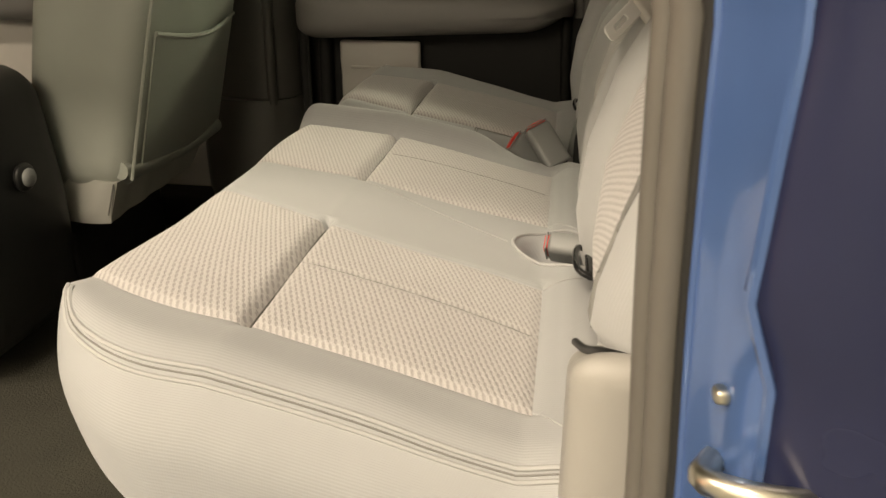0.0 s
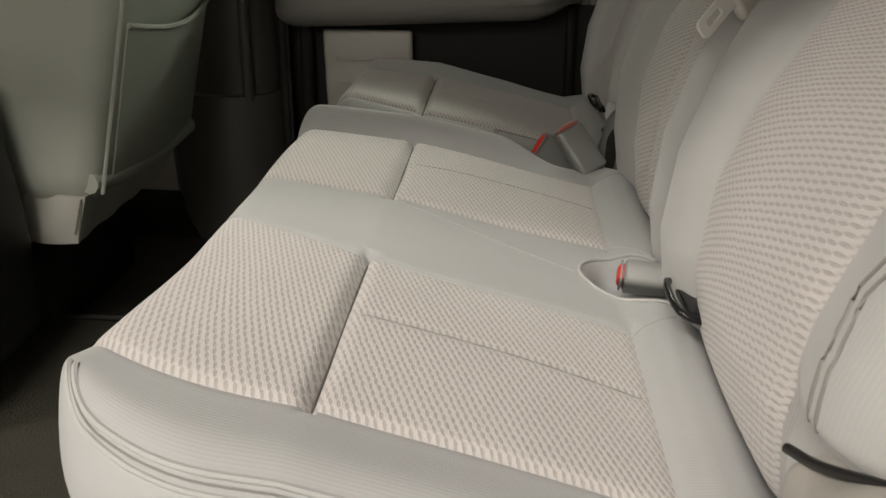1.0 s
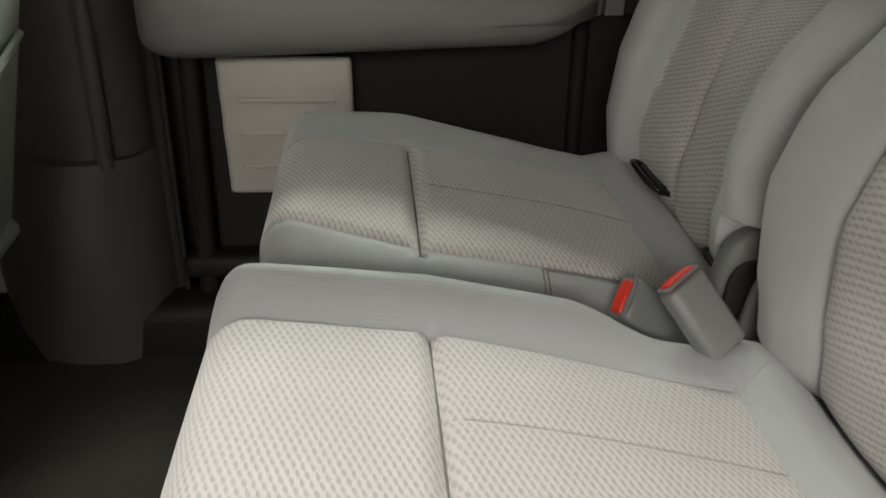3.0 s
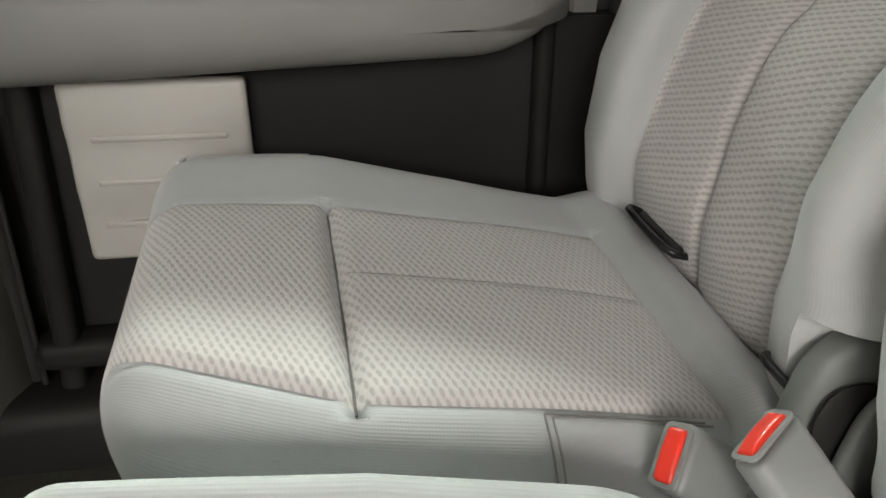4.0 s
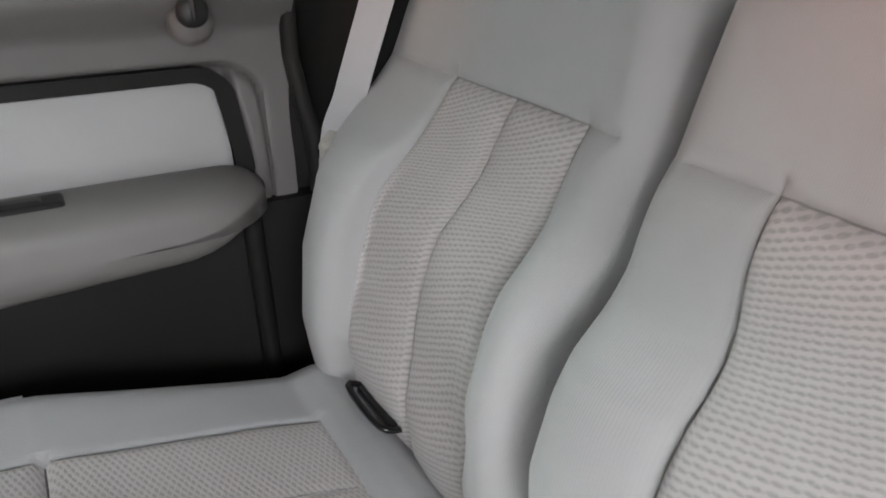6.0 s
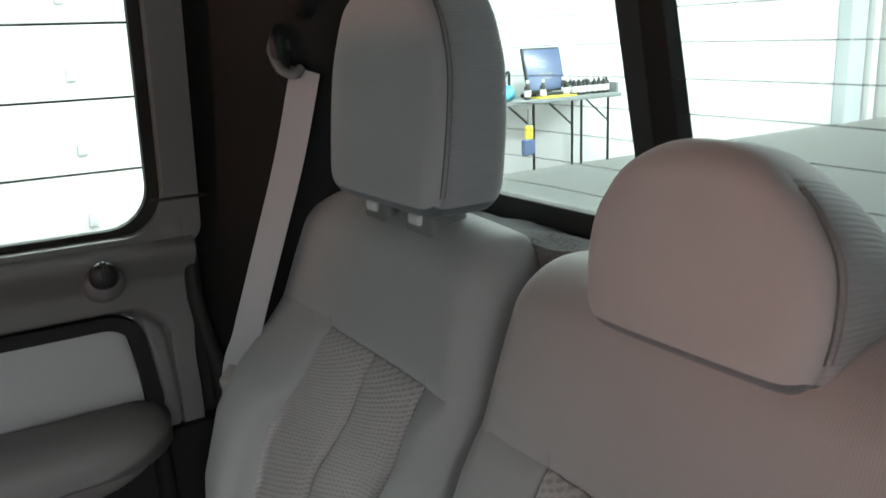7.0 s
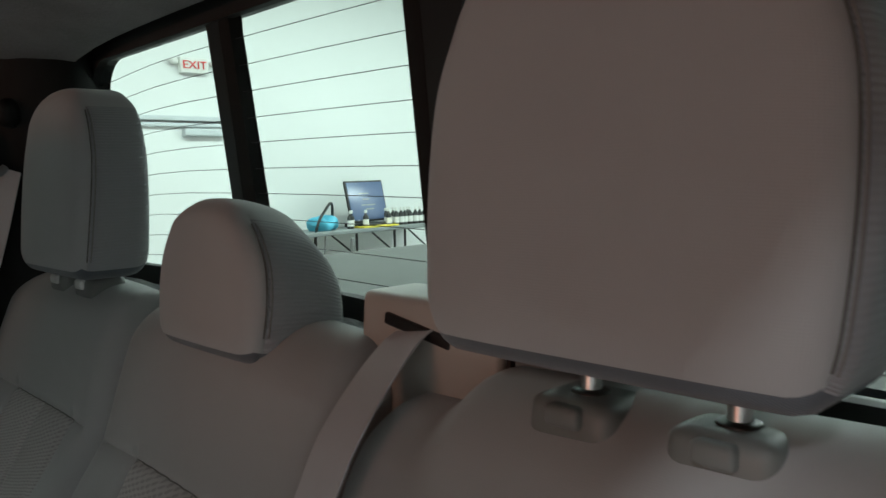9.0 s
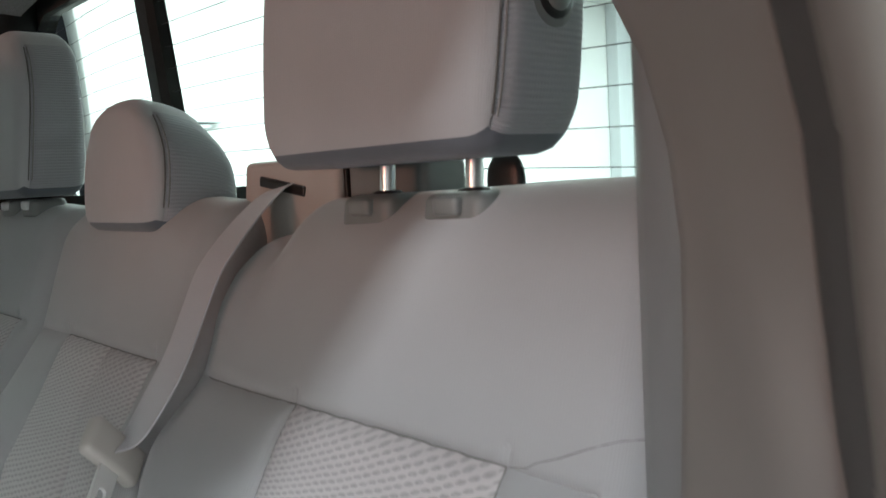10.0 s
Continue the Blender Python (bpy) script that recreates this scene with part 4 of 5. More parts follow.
def cushion(t, knots, inserts, pocket=None, fall=(0.0, 0.20), piped=-1, x0=-0.510, lift=0.0, ridge=0.006, front=0.045, bulge=0.0):
    """A bench cushion. knots: a place across the bench at the cross seam, its slant along the cushion and its sweep at the front corner."""
    base = [k[0] for k in knots]
    slope = [k[1] for k in knots]
    sweep = [k[2] for k in knots]
    splay = [k[3] if len(k) > 3 else 0.0 for k in knots]
    corner = lambda px: np.clip((x0 + 0.15 - px) / 0.13, 0, 1.2) ** 2
    sink = lambda px: -lift + np.where(px > -0.30, fall[1], fall[0]) * (px + 0.30) - 0.40 * np.clip(px + 0.055, 0, 0.035) + 0.7 * np.clip(px - 0.002, 0, 0.05)
    seam_x, rear_x = -0.30, -0.048
    xs = lines(x0, CX1, 0.006, (seam_x - 0.006, seam_x, seam_x + 0.006, rear_x - 0.004, rear_x, rear_x + 0.004))
    near = [k + d for k in base[1:-1] for d in (-0.004, 0, 0.004)]
    ys = lines(base[0], base[-1], 0.006, near)
    zs = lines(CZ0, CZ1, 0.008, (CZ1 - 0.10, CZ1 - 0.05))
    flat, out, faces = rounded((x0, base[0], CZ0), (CX1, base[-1], CZ1), (front, 0.070, 0.070), xs, ys, zs)
    x, y, z = out.T
    top = smooth01((z - (CZ1 - 0.06)) / 0.055)
    g = np.zeros(len(out))
    puff = np.zeros(len(out))
    inside = np.zeros(len(out), bool)
    for a, b in inserts:
        inn = (y > a - 0.01) & (y < b + 0.01) & (x < rear_x + 0.01)
        inside |= inn
        g = np.maximum(g, inn * np.maximum(groove(y - a, 0.0035), groove(y - b, 0.0035)) * 0.0038)
        g = np.maximum(g, inn * groove(x - rear_x, 0.004) * 0.005)
        g = np.maximum(g, inn * groove(x - seam_x, 0.0055) * 0.013)
        mid = a + 0.55 * (b - a)
        g = np.maximum(g, inn * (x > seam_x) * groove(y - mid, 0.0028) * 0.0028)
        w = np.clip((y - a) / (b - a), 0, 1)
        for p, q in ((x0, seam_x), (seam_x, rear_x)):
            u = np.clip((x - p) / (q - p), 0, 1)
            puff += 0.0055 * (np.sin(np.pi * w) * np.sin(np.pi * u)) ** 0.6 * ((x >= p) & (x < q))
    dz = puff * top - g * top
    if pocket:
        px, py, rx, ry = pocket
        e = np.sqrt(((x - px) / rx) ** 2 + ((y - py) / ry) ** 2)
        dz -= 0.030 * smooth01((1.15 - e) / 0.4) * top
    wave = 0.0016 * np.sin(23 * x + 9 * y) * np.sin(17 * y - 5 * x)
    bol = np.zeros(len(out))
    for p, q, h in ((base[0], base[1], 0.006), (base[-1], base[-2], ridge)):
        if abs(q - p) > 0.06:
            bol += h * np.sin(np.pi * np.clip((y - p) / (q - p), 0, 1)) ** 2 * (0.15 + 0.85 * smooth01((-0.085 - x) / 0.10))
    zz = z + (dz + wave + bol) * top - sink(x) * smooth01((z - CZ0) / 0.12)
    slant = np.interp(y, base, slope)
    yy = y + slant * (x + 0.30) + np.interp(y, base, sweep) * corner(x) + np.interp(y, base, splay) * np.minimum(x + 0.30, 0)
    low = smooth01((CZ1 - 0.05 - z) / 0.12)
    xx = x + 0.025 * low * smooth01((-0.3 - x) / 0.1) - bulge * smooth01((0.34 - y) / 0.24) * smooth01((-0.30 - x) / 0.18)
    res = np.stack([xx, yy, zz], 1)
    fx, fy, fz = flat.T
    drop = CZ1 - fz
    u = np.where(fx <= x0 + 1e-6, x0 - drop, fx)
    v = np.where(fy <= base[0] + 1e-6, fy - drop, np.where(fy >= base[-1] - 1e-6, fy + drop, fy))
    uv = np.stack([u, v], 1)

    def which(a, b, c):
        if b > base[0] and c > CZ1 - 0.05 and a < rear_x and any(p < b < q for p, q in inserts):
            k = [p < b < q for p, q in inserts].index(True)
            return ("front_insert" if a < seam_x else "rear_insert", k, INSERT)
        return ("cushion_cover", 0, CLOTH)

    split_parts(flat, res, faces, uv, which, t)

    def at(px, py, lift=0.0, pz=CZ1):
        push = bulge * float(smooth01((0.34 - py) / 0.24) * smooth01((-0.30 - px) / 0.18))
        s = float(np.interp(py, base, slope))
        s = s * (px + 0.30) + float(np.interp(py, base, sweep) * corner(px)) + float(np.interp(py, base, splay)) * min(px + 0.30, 0)
        return (px - push, py + s, pz + lift - float(sink(px)))

    skin = res[out[:, 2] > CZ1 - 0.075]

    def on(px, py, lift=0.0):
        """A place on the sewn cover."""
        q = at(px, py)
        d = (skin[:, 0] - q[0]) ** 2 + (skin[:, 1] - q[1]) ** 2
        k = np.argsort(d)[:4]
        w = 1 / (d[k] + 1e-7)
        return (q[0], q[1], float((skin[k, 2] * w).sum() / w.sum()) + lift)

    for a, b in inserts:
        m = a + 0.55 * (b - a)
        part("seam_thread", tube([on(seam_x, a + (b - a) * i / 20, 0.0004) for i in range(21)], 0.0011, 5), THREAD, t)
        part("seam_thread", tube([on(px, m, 0.0) for px in lines(seam_x + 0.008, rear_x - 0.006, 0.01)], 0.0007, 5), STITCH, t)
    # piping along the outer edges and round the front corner
    for side, yk in ((piped, base[0] if piped < 0 else base[-1]),):
        for turn, r, m in ((26.5, 0.0024, CLOTH_FINE), (31, 0.0008, STITCH), (35.5, 0.0022, CLOTH_FINE)):
            sn, cs = math.sin(radians(turn)), math.cos(radians(turn))
            pts = []
            for k in range(9):
                a = radians(80 - 80 * k / 8)
                pts.append(on(x0 + 0.07 * (1 - sn * math.sin(a)), yk - side * 0.07 * (1 - sn * math.cos(a)), 0.0006))
            pts += [on(px, yk - side * 0.07 * (1 - sn), 0.0006) for px in lines(x0 + 0.075, -0.02 if side < 0 else -0.31, 0.012)]
            part("piping" if m is CLOTH_FINE else "seam_thread", tube(pts, r, 6), m, t)
    part("riser", rbox((0.30, base[-1] - base[0] - 0.12, CZ0 - 0.09), 0.02, 0, (-0.17, (base[0] + base[-1]) / 2, (CZ0 + 0.095) / 2)), BLACK, t, "dark steel seat base")
    return on


WIDE = bench_seat("wide stone-grey cloth bench seat with woven inserts", 0.47)
NARROW = bench_seat("narrow stone-grey cloth bench seat beside the closed door", 1.15)
wide_at = cushion(WIDE, [(0.055, -0.04, 0.115), (0.174, -0.12, 0.04), (0.42, -0.16, 0.0, -0.31), (0.588, -0.06, 0.0, -0.17), (0.82, -0.10, 0.0), (0.908, 0.0, 0.0)], [(0.174, 0.42), (0.588, 0.82)], (-0.028, 0.515, 0.050, 0.038), (0.06, 0.20), x0=-0.485, ridge=0.031, bulge=0.024)
narrow_at = cushion(NARROW, [(0.888, 0.0, 0.03, -0.15), (0.937, 0.05, 0.0, -0.40), (1.196, 0.05, 0.0), (1.345, 0.0, -0.02)], [(0.937, 1.196)], None, (0.09, 0.23), 1, -0.457, lift=0.017)


BZ0, BZ1 = 0.425, 1.012


def back_front(z):
    """The backrest's front, from the bight over the lumbar bulge to the top."""
    return np.interp(z, [0.40, 0.46, 0.52, 0.60, 0.68, 0.75, 0.80, 0.861, 0.95, 1.01, 1.06], [0.035, 0.014, 0.005, 0.012, 0.036, 0.076, 0.110, 0.150, 0.178, 0.198, 0.215])


def backrest(t, y0, y1, ins, seam_mid, top_drop=0.0, dip=None, bolster=(0.02, 0.02), taper=0.10, notch=None, spread=(0.0, 0.0), lean=0.0, flare=0.0, skew=None, plain=False, hollow=0.0, toe=0.0):
    a, b = ins
    zi = 0.861
    ys = lines(y0, y1, 0.006, [k + d for k in (a, b) for d in (-0.004, 0, 0.004)] + [seam_mid - 0.003, seam_mid, seam_mid + 0.003])
    zs = lines(BZ0, BZ1, 0.006, (zi - 0.004, zi, zi + 0.004))
    xs = lines(0.0, 0.098, 0.008)
    flat, out, faces = rounded((0.0, y0, BZ0), (0.098, y1, BZ1), (0.045, 0.04, 0.045), xs, ys, zs)
    x, y, z = out.T
    front = smooth01((0.05 - x) / 0.045)
    inn = (y > a - 0.012) & (y < b + 0.012) & (z < zi + 0.012)
    g = inn * np.maximum(groove(y - a, 0.0035), groove(y - b, 0.0035)) * 0.006
    g = np.maximum(g, groove(z - zi, 0.004) * 0.006 * (y > y0 + 0.03) * (y < y1 - 0.03))
    if not plain:
        g = np.maximum(g, inn * (z < zi) * groove(y - seam_mid, 0.0035) * 0.006)
    w1 = np.clip((y - a) / (seam_mid - a), 0, 1)
    w2 = np.clip((y - seam_mid) / (b - seam_mid), 0, 1)
    puff = 0.006 * (np.sin(np.pi * w1) ** 0.6 + np.sin(np.pi * w2) ** 0.6) * (z < zi)
    if plain:
        puff = 0.006 * np.sin(np.pi * np.clip((y - a) / (b - a), 0, 1)) ** 0.6 * (z < zi)
    c = (y0 + y1) / 2
    side = np.where(y < a, np.sin(np.pi * np.clip((y - y0) / (a - y0), 0, 1)) * bolster[0], np.where(y > b, np.sin(np.pi * np.clip((y1 - y) / (y1 - b), 0, 1)) * bolster[1], 0))
    side = side * smooth01((0.90 - z) / 0.2)
    zz = z.copy()
    hi = smooth01((z - 0.90) / 0.10)
    crown = 0.012 * (1 - ((y - c) / ((y1 - y0) / 2)) ** 2)
    if plain:
        crown = 0.006 * np.clip((c - y) / (c - y0), -1, 1)
    zz += hi * (crown - top_drop)
    if dip:
        zz -= hi * dip[1] * smooth01((y - dip[0]) / 0.05)
    narrow = 1 - taper * smooth01((z - 0.80) / 0.22)
    xx = x + back_front(z) + front * (g - puff - side) + 0.0016 * front * np.sin(21 * z + 8 * y) * np.sin(14 * y)
    if notch:
        xx += notch[2] * smooth01((notch[0] - y) / 0.006) * smooth01((notch[1] - z) / 0.006)
    lowpart = smooth01((0.875 - z) / 0.10)
    yy = c + (y - c) * narrow - lean * np.sin(np.pi * np.clip((y - y0) / (y1 - y0), 0, 1)) * smooth01((0.88 - z) / 0.25) + flare * np.exp(-((y - b) / 0.06) ** 2) * smooth01((0.85 - z) / 0.22) + lowpart * (spread[0] * smooth01((y0 + 0.10 - y) / 0.10) + spread[1] * smooth01((y - y1 + 0.13) / 0.13))
    if skew:
        yy += skew[2] * smooth01((0.78 - z) / 0.14) * (1 - skew[3] * smooth01((0.60 - z) / 0.12)) * smooth01((y - skew[0]) / (skew[1] - skew[0]))
    yy -= toe * smooth01((0.60 - z) / 0.06) * smooth01((0.985 - y) / 0.08)
    if hollow:
        h = hollow * smooth01((y - a + 0.03) / 0.06) * smooth01((b + 0.03 - y) / 0.06) * smooth01((z - 0.50) / 0.10) * smooth01((0.89 - z) / 0.24) * front
        xx, yy, zz = xx + h, yy + 1.4 * h, zz - 0.4 * h
    res = np.stack([xx, yy, zz], 1)
    skin = np.stack([y, z, res[:, 0], res[:, 1], res[:, 2]], 1)[x < 0.02]

    def on(py, pz):
        d = (skin[:, 0] - py) ** 2 + (skin[:, 1] - pz) ** 2
        k = np.argsort(d)[:4]
        w = 1 / (d[k] + 1e-7)
        return tuple((skin[k, 2:] * w[:, None]).sum(0) / w.sum())

    for k in (a, b) if plain else (a, b, seam_mid):
        part("seam_thread", tube([on(k, q) for q in lines(0.45, zi, 0.01)], 0.0008, 5), STITCH, t)
    part("seam_thread", tube([on(q, zi) for q in lines(a, y1 - 0.03 if plain else b, 0.01)], 0.0008, 5), STITCH, t)
    fx, fy, fz = flat.T
    u = np.where(fz >= BZ1 - 1e-6, fz + fx, fz)
    vv = np.where(fy <= y0 + 1e-6, fy - fx, np.where(fy >= y1 - 1e-6, fy + fx, fy))
    uv = np.stack([u, vv], 1)

    def which(px, py, pz):
        if px < 0.02 and a < py < b and pz < zi:
            return ("back_insert", int(py > seam_mid and not plain), INSERT)
        return ("back_cover", 0, CLOTH_FINE)

    split_parts(flat, res, faces, uv, which, t)
    return on


near_back_at = backrest(WIDE, 0.010, 0.470, (0.100, 0.304), 0.202, 0.001, (0.35, 0.03), (0.022, 0.02), 0.0, (0.098, 0.572, 0.010), (0.0, 0.045), -0.098, 0.0, plain=True)
backrest(WIDE, 0.474, 0.895, (0.545, 0.785), 0.657, 0.008, None, (0.02, 0.02), 0.03, None, (0.045, 0.0), skew=(0.66, 0.84, 0.036, 0.9))
backrest(NARROW, 0.901, 1.385, (0.972, 1.198), 1.082, 0.010, None, (0.02, 0.03), 0.10, (0.934, 0.538, 0.055), (0.0, 0.0), 0.0, flare=0.034, skew=(1.30, 1.10, 0.036, 0.0), hollow=0.024, toe=0.034)


def head_restraint(name, label, yc, w, z0, z1, x0=0.165, depth=0.100, posts=(), button=False, dome=0.34, foot=0.032, rake=0.0, seam=0.014, base=0.0, waist=0.94):
    """A padded head restraint; seam: how far round its side the gusset begins; base: the height of the painted shade
    along its underside.
    """
    t = thing(name, label, "head restraint", "rear head restraints", at=(0.225, yc, z0))
    h = z1 - z0
    xs = lines(0, depth, 0.008, (seam - 0.003, seam, seam + 0.003))
    ys = lines(-w / 2, w / 2, 0.008)
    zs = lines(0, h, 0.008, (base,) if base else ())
    flat, out, faces = rounded((0, -w / 2, 0), (depth, w / 2, h), (0.024, 0.024, foot), xs, ys, zs)
    x, y, z = out.T
    arch = np.clip(z / h, 0, 1)
    side = np.abs(flat[:, 1]) > w / 2 - 1e-6
    pinch = side * groove(flat[:, 0] - seam, 0.0028) * 0.0026
    yy = y * (1 - dome * np.clip((arch - 0.55) / 0.45, 0, 1) ** 2.4) * (waist + (1 - waist) * np.sin(np.pi * np.clip(arch * 1.3, 0, 1))) - np.sign(y) * pinch
    zz = z - (0.04 + 0.18 * dome) * h * (2 * np.abs(y) / w) ** 3 * arch ** 2 - rake * arch * np.clip(x / depth, 0, 1) ** 2.2
    front = smooth01((0.04 - x) / 0.035)
    xx = x0 + x + 0.10 * z + front * (0.006 * (2 * y / w) ** 4 + 0.0008 * np.sin(31 * y + 3) * np.sin(26 * z)) - 0.02 * arch * smooth01((x - 0.06) / 0.06)
    res = np.stack([xx, yc + yy, z0 + zz], 1)
    uv = np.stack([flat[:, 2], flat[:, 1] + flat[:, 0]], 1)
    edge = w / 2 - 1e-4
    split_parts(flat, res, faces, uv, lambda px, py, pz: ("underside", 0, UNDER_SHADE) if pz < max(base, 1e-4) else (("side_gusset", int(py > 0), GUSSET) if abs(py) > edge and px > seam else ("pad", 0, CLOTH_FINE)), t)
    for s in (-1, 1):
        for place in (seam - 0.003, seam + 0.003):
            row = [i for i in range(len(flat)) if abs(flat[i, 1] - s * w / 2) < 1e-6 and abs(flat[i, 0] - place) < 1e-4 and flat[i, 2] > base]
            row.sort(key=lambda i: flat[i, 2])
            part("seam_thread", tube([tuple(res[i] + np.array((0.0, s * 0.0003, 0.0))) for i in row[1:-1]], 0.0008, 5), STITCH if place > seam else THREAD, t)
    for y in posts:
        part("post", tube([(0.224, y, 0.985), (0.230, y, z0 + 0.03)], 0.0062, 12), CHROME, t, "chromed steel post")
    if button:
        by, bz = yc - w / 2, z0 + 0.094
        part("button_ring", rbox((0.044, 0.012, 0.044), (0.021, 0.005, 0.021), 0, (x0 + 0.061, by + 0.003, bz)), GUIDE_GREY, t)
        part("button_well", rbox((0.033, 0.008, 0.033), (0.016, 0.003, 0.016), 0, (x0 + 0.061, by - 0.0005, bz)), BLACK, t)
        part("button", rbox((0.025, 0.014, 0.025), (0.012, 0.005, 0.012), 0, (x0 + 0.061, by - 0.0005, bz)), GUIDE_GREY, t)
    return t


head_restraint("head_restraint", "raised grey cloth head restraint on chromed posts", 0.240, 0.262, 1.032, 1.285, posts=(0.182, 0.272), button=True, foot=0.040, seam=0.006)
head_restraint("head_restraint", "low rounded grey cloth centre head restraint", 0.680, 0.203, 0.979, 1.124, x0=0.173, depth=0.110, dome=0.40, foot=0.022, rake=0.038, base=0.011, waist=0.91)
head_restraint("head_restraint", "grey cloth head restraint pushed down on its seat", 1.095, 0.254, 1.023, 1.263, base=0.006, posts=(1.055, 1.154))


def post_guides():
    for y in (0.182, 0.272, 1.055, 1.154):
        g = thing("post_guide", "grey plastic guide sleeve in the seat top", "guide sleeve", "head restraint guides", at=(0.225, y, 1.0))
        z = 1.007 - 0.010 * (y < 0.5)
        part("collar", rbox((0.050, 0.060, 0.028), (0.010, 0.012, 0.007), 0, (0.226, y, z), lambda a, b, c: (a * (1 - 4 * c), b * (1 - 4 * c), c)), GUIDE_GREY, g)
        part("throat", rbox((0.020, 0.022, 0.006), (0.008, 0.009, 0.002), 0, (0.226, y, z + 0.0135)), BLACK, g)
        # the far pair takes the copy with the light painted in
        part("release_button", rbox((0.014, 0.024, 0.013), 0.004, 0, (0.203, y, z + 0.005)), LIT_CHIP if y > 0.5 else GUIDE_GREY, g)


post_guides()


def belt_housing():
    h = thing("belt_housing", "stone plastic shoulder belt outlet on the seat top", "belt outlet", at=(0.28, 0.445, 0.95))
    part("body", rbox((0.06, 0.158, 0.13), 0.007, 0, (0.277, 0.447, 0.980), lambda x, y, z: (x + 0.10 * z, y, z)), TRIM_PALE, h)
    part("slot", rbox((0.006, 0.076, 0.010), 0.002, m=pose(0.2515, 0.454, 1.020, 9, 0, 0)), BLACK, h)
    part("split_line", rbox((0.04, 0.004, 0.10), 0.001, 0, (0.277, 0.3655, 0.985)), BLACK, h)
    part("side_cover", rbox((0.05, 0.098, 0.13), 0.008, 0, (0.282, 0.314, 0.974)), GREY_PLASTIC, h, "darker grey side cover")
    global band
    band = BELOW
    b = thing("centre_seat_belt", "pale webbing from the seat top down to its latch", "seat belt", at=(0.15, 0.5, 0.7))
    pts = [(0.216, 0.524, 0.945), (0.195, 0.526, 0.938), (0.160, 0.523, 0.912), (0.128, 0.520, 0.880), (0.112, 0.523, 0.848), (0.096, 0.525, 0.815), (0.079, 0.531, 0.785), (0.062, 0.541, 0.757), (0.050, 0.547, 0.747)]
    part("webbing", ribbon(pts, [(0, 1, -0.15), (0, 1, -0.15), (0.08, 0.98, 0.0), (0.05, 1.0, 0.05), (0.05, 1.0, 0.05), (0.05, 1.0, 0.05), (0.05, 1.0, 0.05), (0.2, 0.97, 0.1), (0.5, 0.8, 0.0)], 0.041), WEBBING, b)
    grip, tip = Vector((0.045, 0.545, 0.744)), Vector((0.0045, 0.504, 0.705))
    a = (tip - grip).normalized()
    w = Vector((0.85, 0.5, -0.1))
    w = (w - a * w.dot(a)).normalized()
    n = a.cross(w)
    tm = Matrix(((a.x, w.x, n.x, grip.x), (a.y, w.y, n.y, grip.y), (a.z, w.z, n.z, grip.z), (0, 0, 0, 1)))
    part("latch_grip", rbox((0.034, 0.060, 0.014), 0.006, m=tm), TRIM_PALE, b, "pale plastic latch grip")
    part("latch_tongue", ring_frame([tm @ Vector((u, v, 0)) for u, v in rounded_outline(0.005, 0.068, -0.0095, 0.0095, 0.006)],
                                    [tm @ Vector((u, v, 0)) for u, v in rounded_outline(0.034, 0.057, -0.004, 0.004, 0.003)], tuple(n * 0.003)), TONGUE, b, "chromed latch tongue")


belt_housing()
band = EASED


def buckle(label, top, axis, wide, length=0.075, w=0.044, d=0.024):
    """A belt buckle: its top middle, the way its body runs down, and its width's direction."""
    t = thing("belt_buckle", label, "belt buckle", "belt buckles", at=tuple(Vector(top) + Vector(axis).normalized() * length))
    a = Vector(axis).normalized()
    wv = Vector(wide)
    wv = (wv - a * wv.dot(a)).normalized()
    n = a.cross(wv)
    m = Matrix((( wv.x, n.x, -a.x, top[0]), (wv.y, n.y, -a.y, top[1]), (wv.z, n.z, -a.z, top[2]), (0, 0, 0, 1)))
    part("body", rbox((w, d, length), (0.008, 0.008, 0.005), 0, (0, 0, -length / 2), lambda x, y, z: (x * (1 - 0.1 * (z < -0.04)), y, z), m=m), GREY_PLASTIC, t)
    part("rim", ring_frame([m @ Vector((u, v, 0.001)) for u, v in rounded_outline(-w / 2 + 0.002, w / 2 - 0.002, -d / 2 + 0.002, d / 2 - 0.002, 0.005)],
                           [m @ Vector((u, v, 0.001)) for u, v in rounded_outline(-w / 2 + 0.005, w / 2 - 0.005, -d / 2 + 0.005, d / 2 - 0.005, 0.003)], tuple(m.to_3x3() @ Vector((0, 0, 0.002)))), GREY_PLASTIC, t)
    part("release_button", rbox((w - 0.010, d - 0.011, 0.008), 0.0025, 0.006, (0, 0, 0.002), lambda x, y, z: (x, y, z - 6 * x * x), m=m), RED, t, "red release button")
    part("strap", rbox((0.03, 0.008, 0.06), 0.003, 0, (0, 0, -length - 0.025), m=m), BLACK, t)


buckle("grey belt buckle with a red button standing in the seat gap", (-0.079, 0.873, 0.512), (0.06, -0.040, -0.080), (0.94, 0.28, 0.05))
buckle("grey belt buckle with a red button in its cloth pocket", (-0.115, 0.900, 0.479), (0.075, 0.012, -0.060), (0.88, 0.45, 0.0), 0.07)
buckle("grey belt buckle lying in the cushion pocket", (-0.044, 0.484, 0.462), (1.0, -0.14, -0.03), (-0.10, -0.72, 0.6), 0.085, 0.046, 0.028)


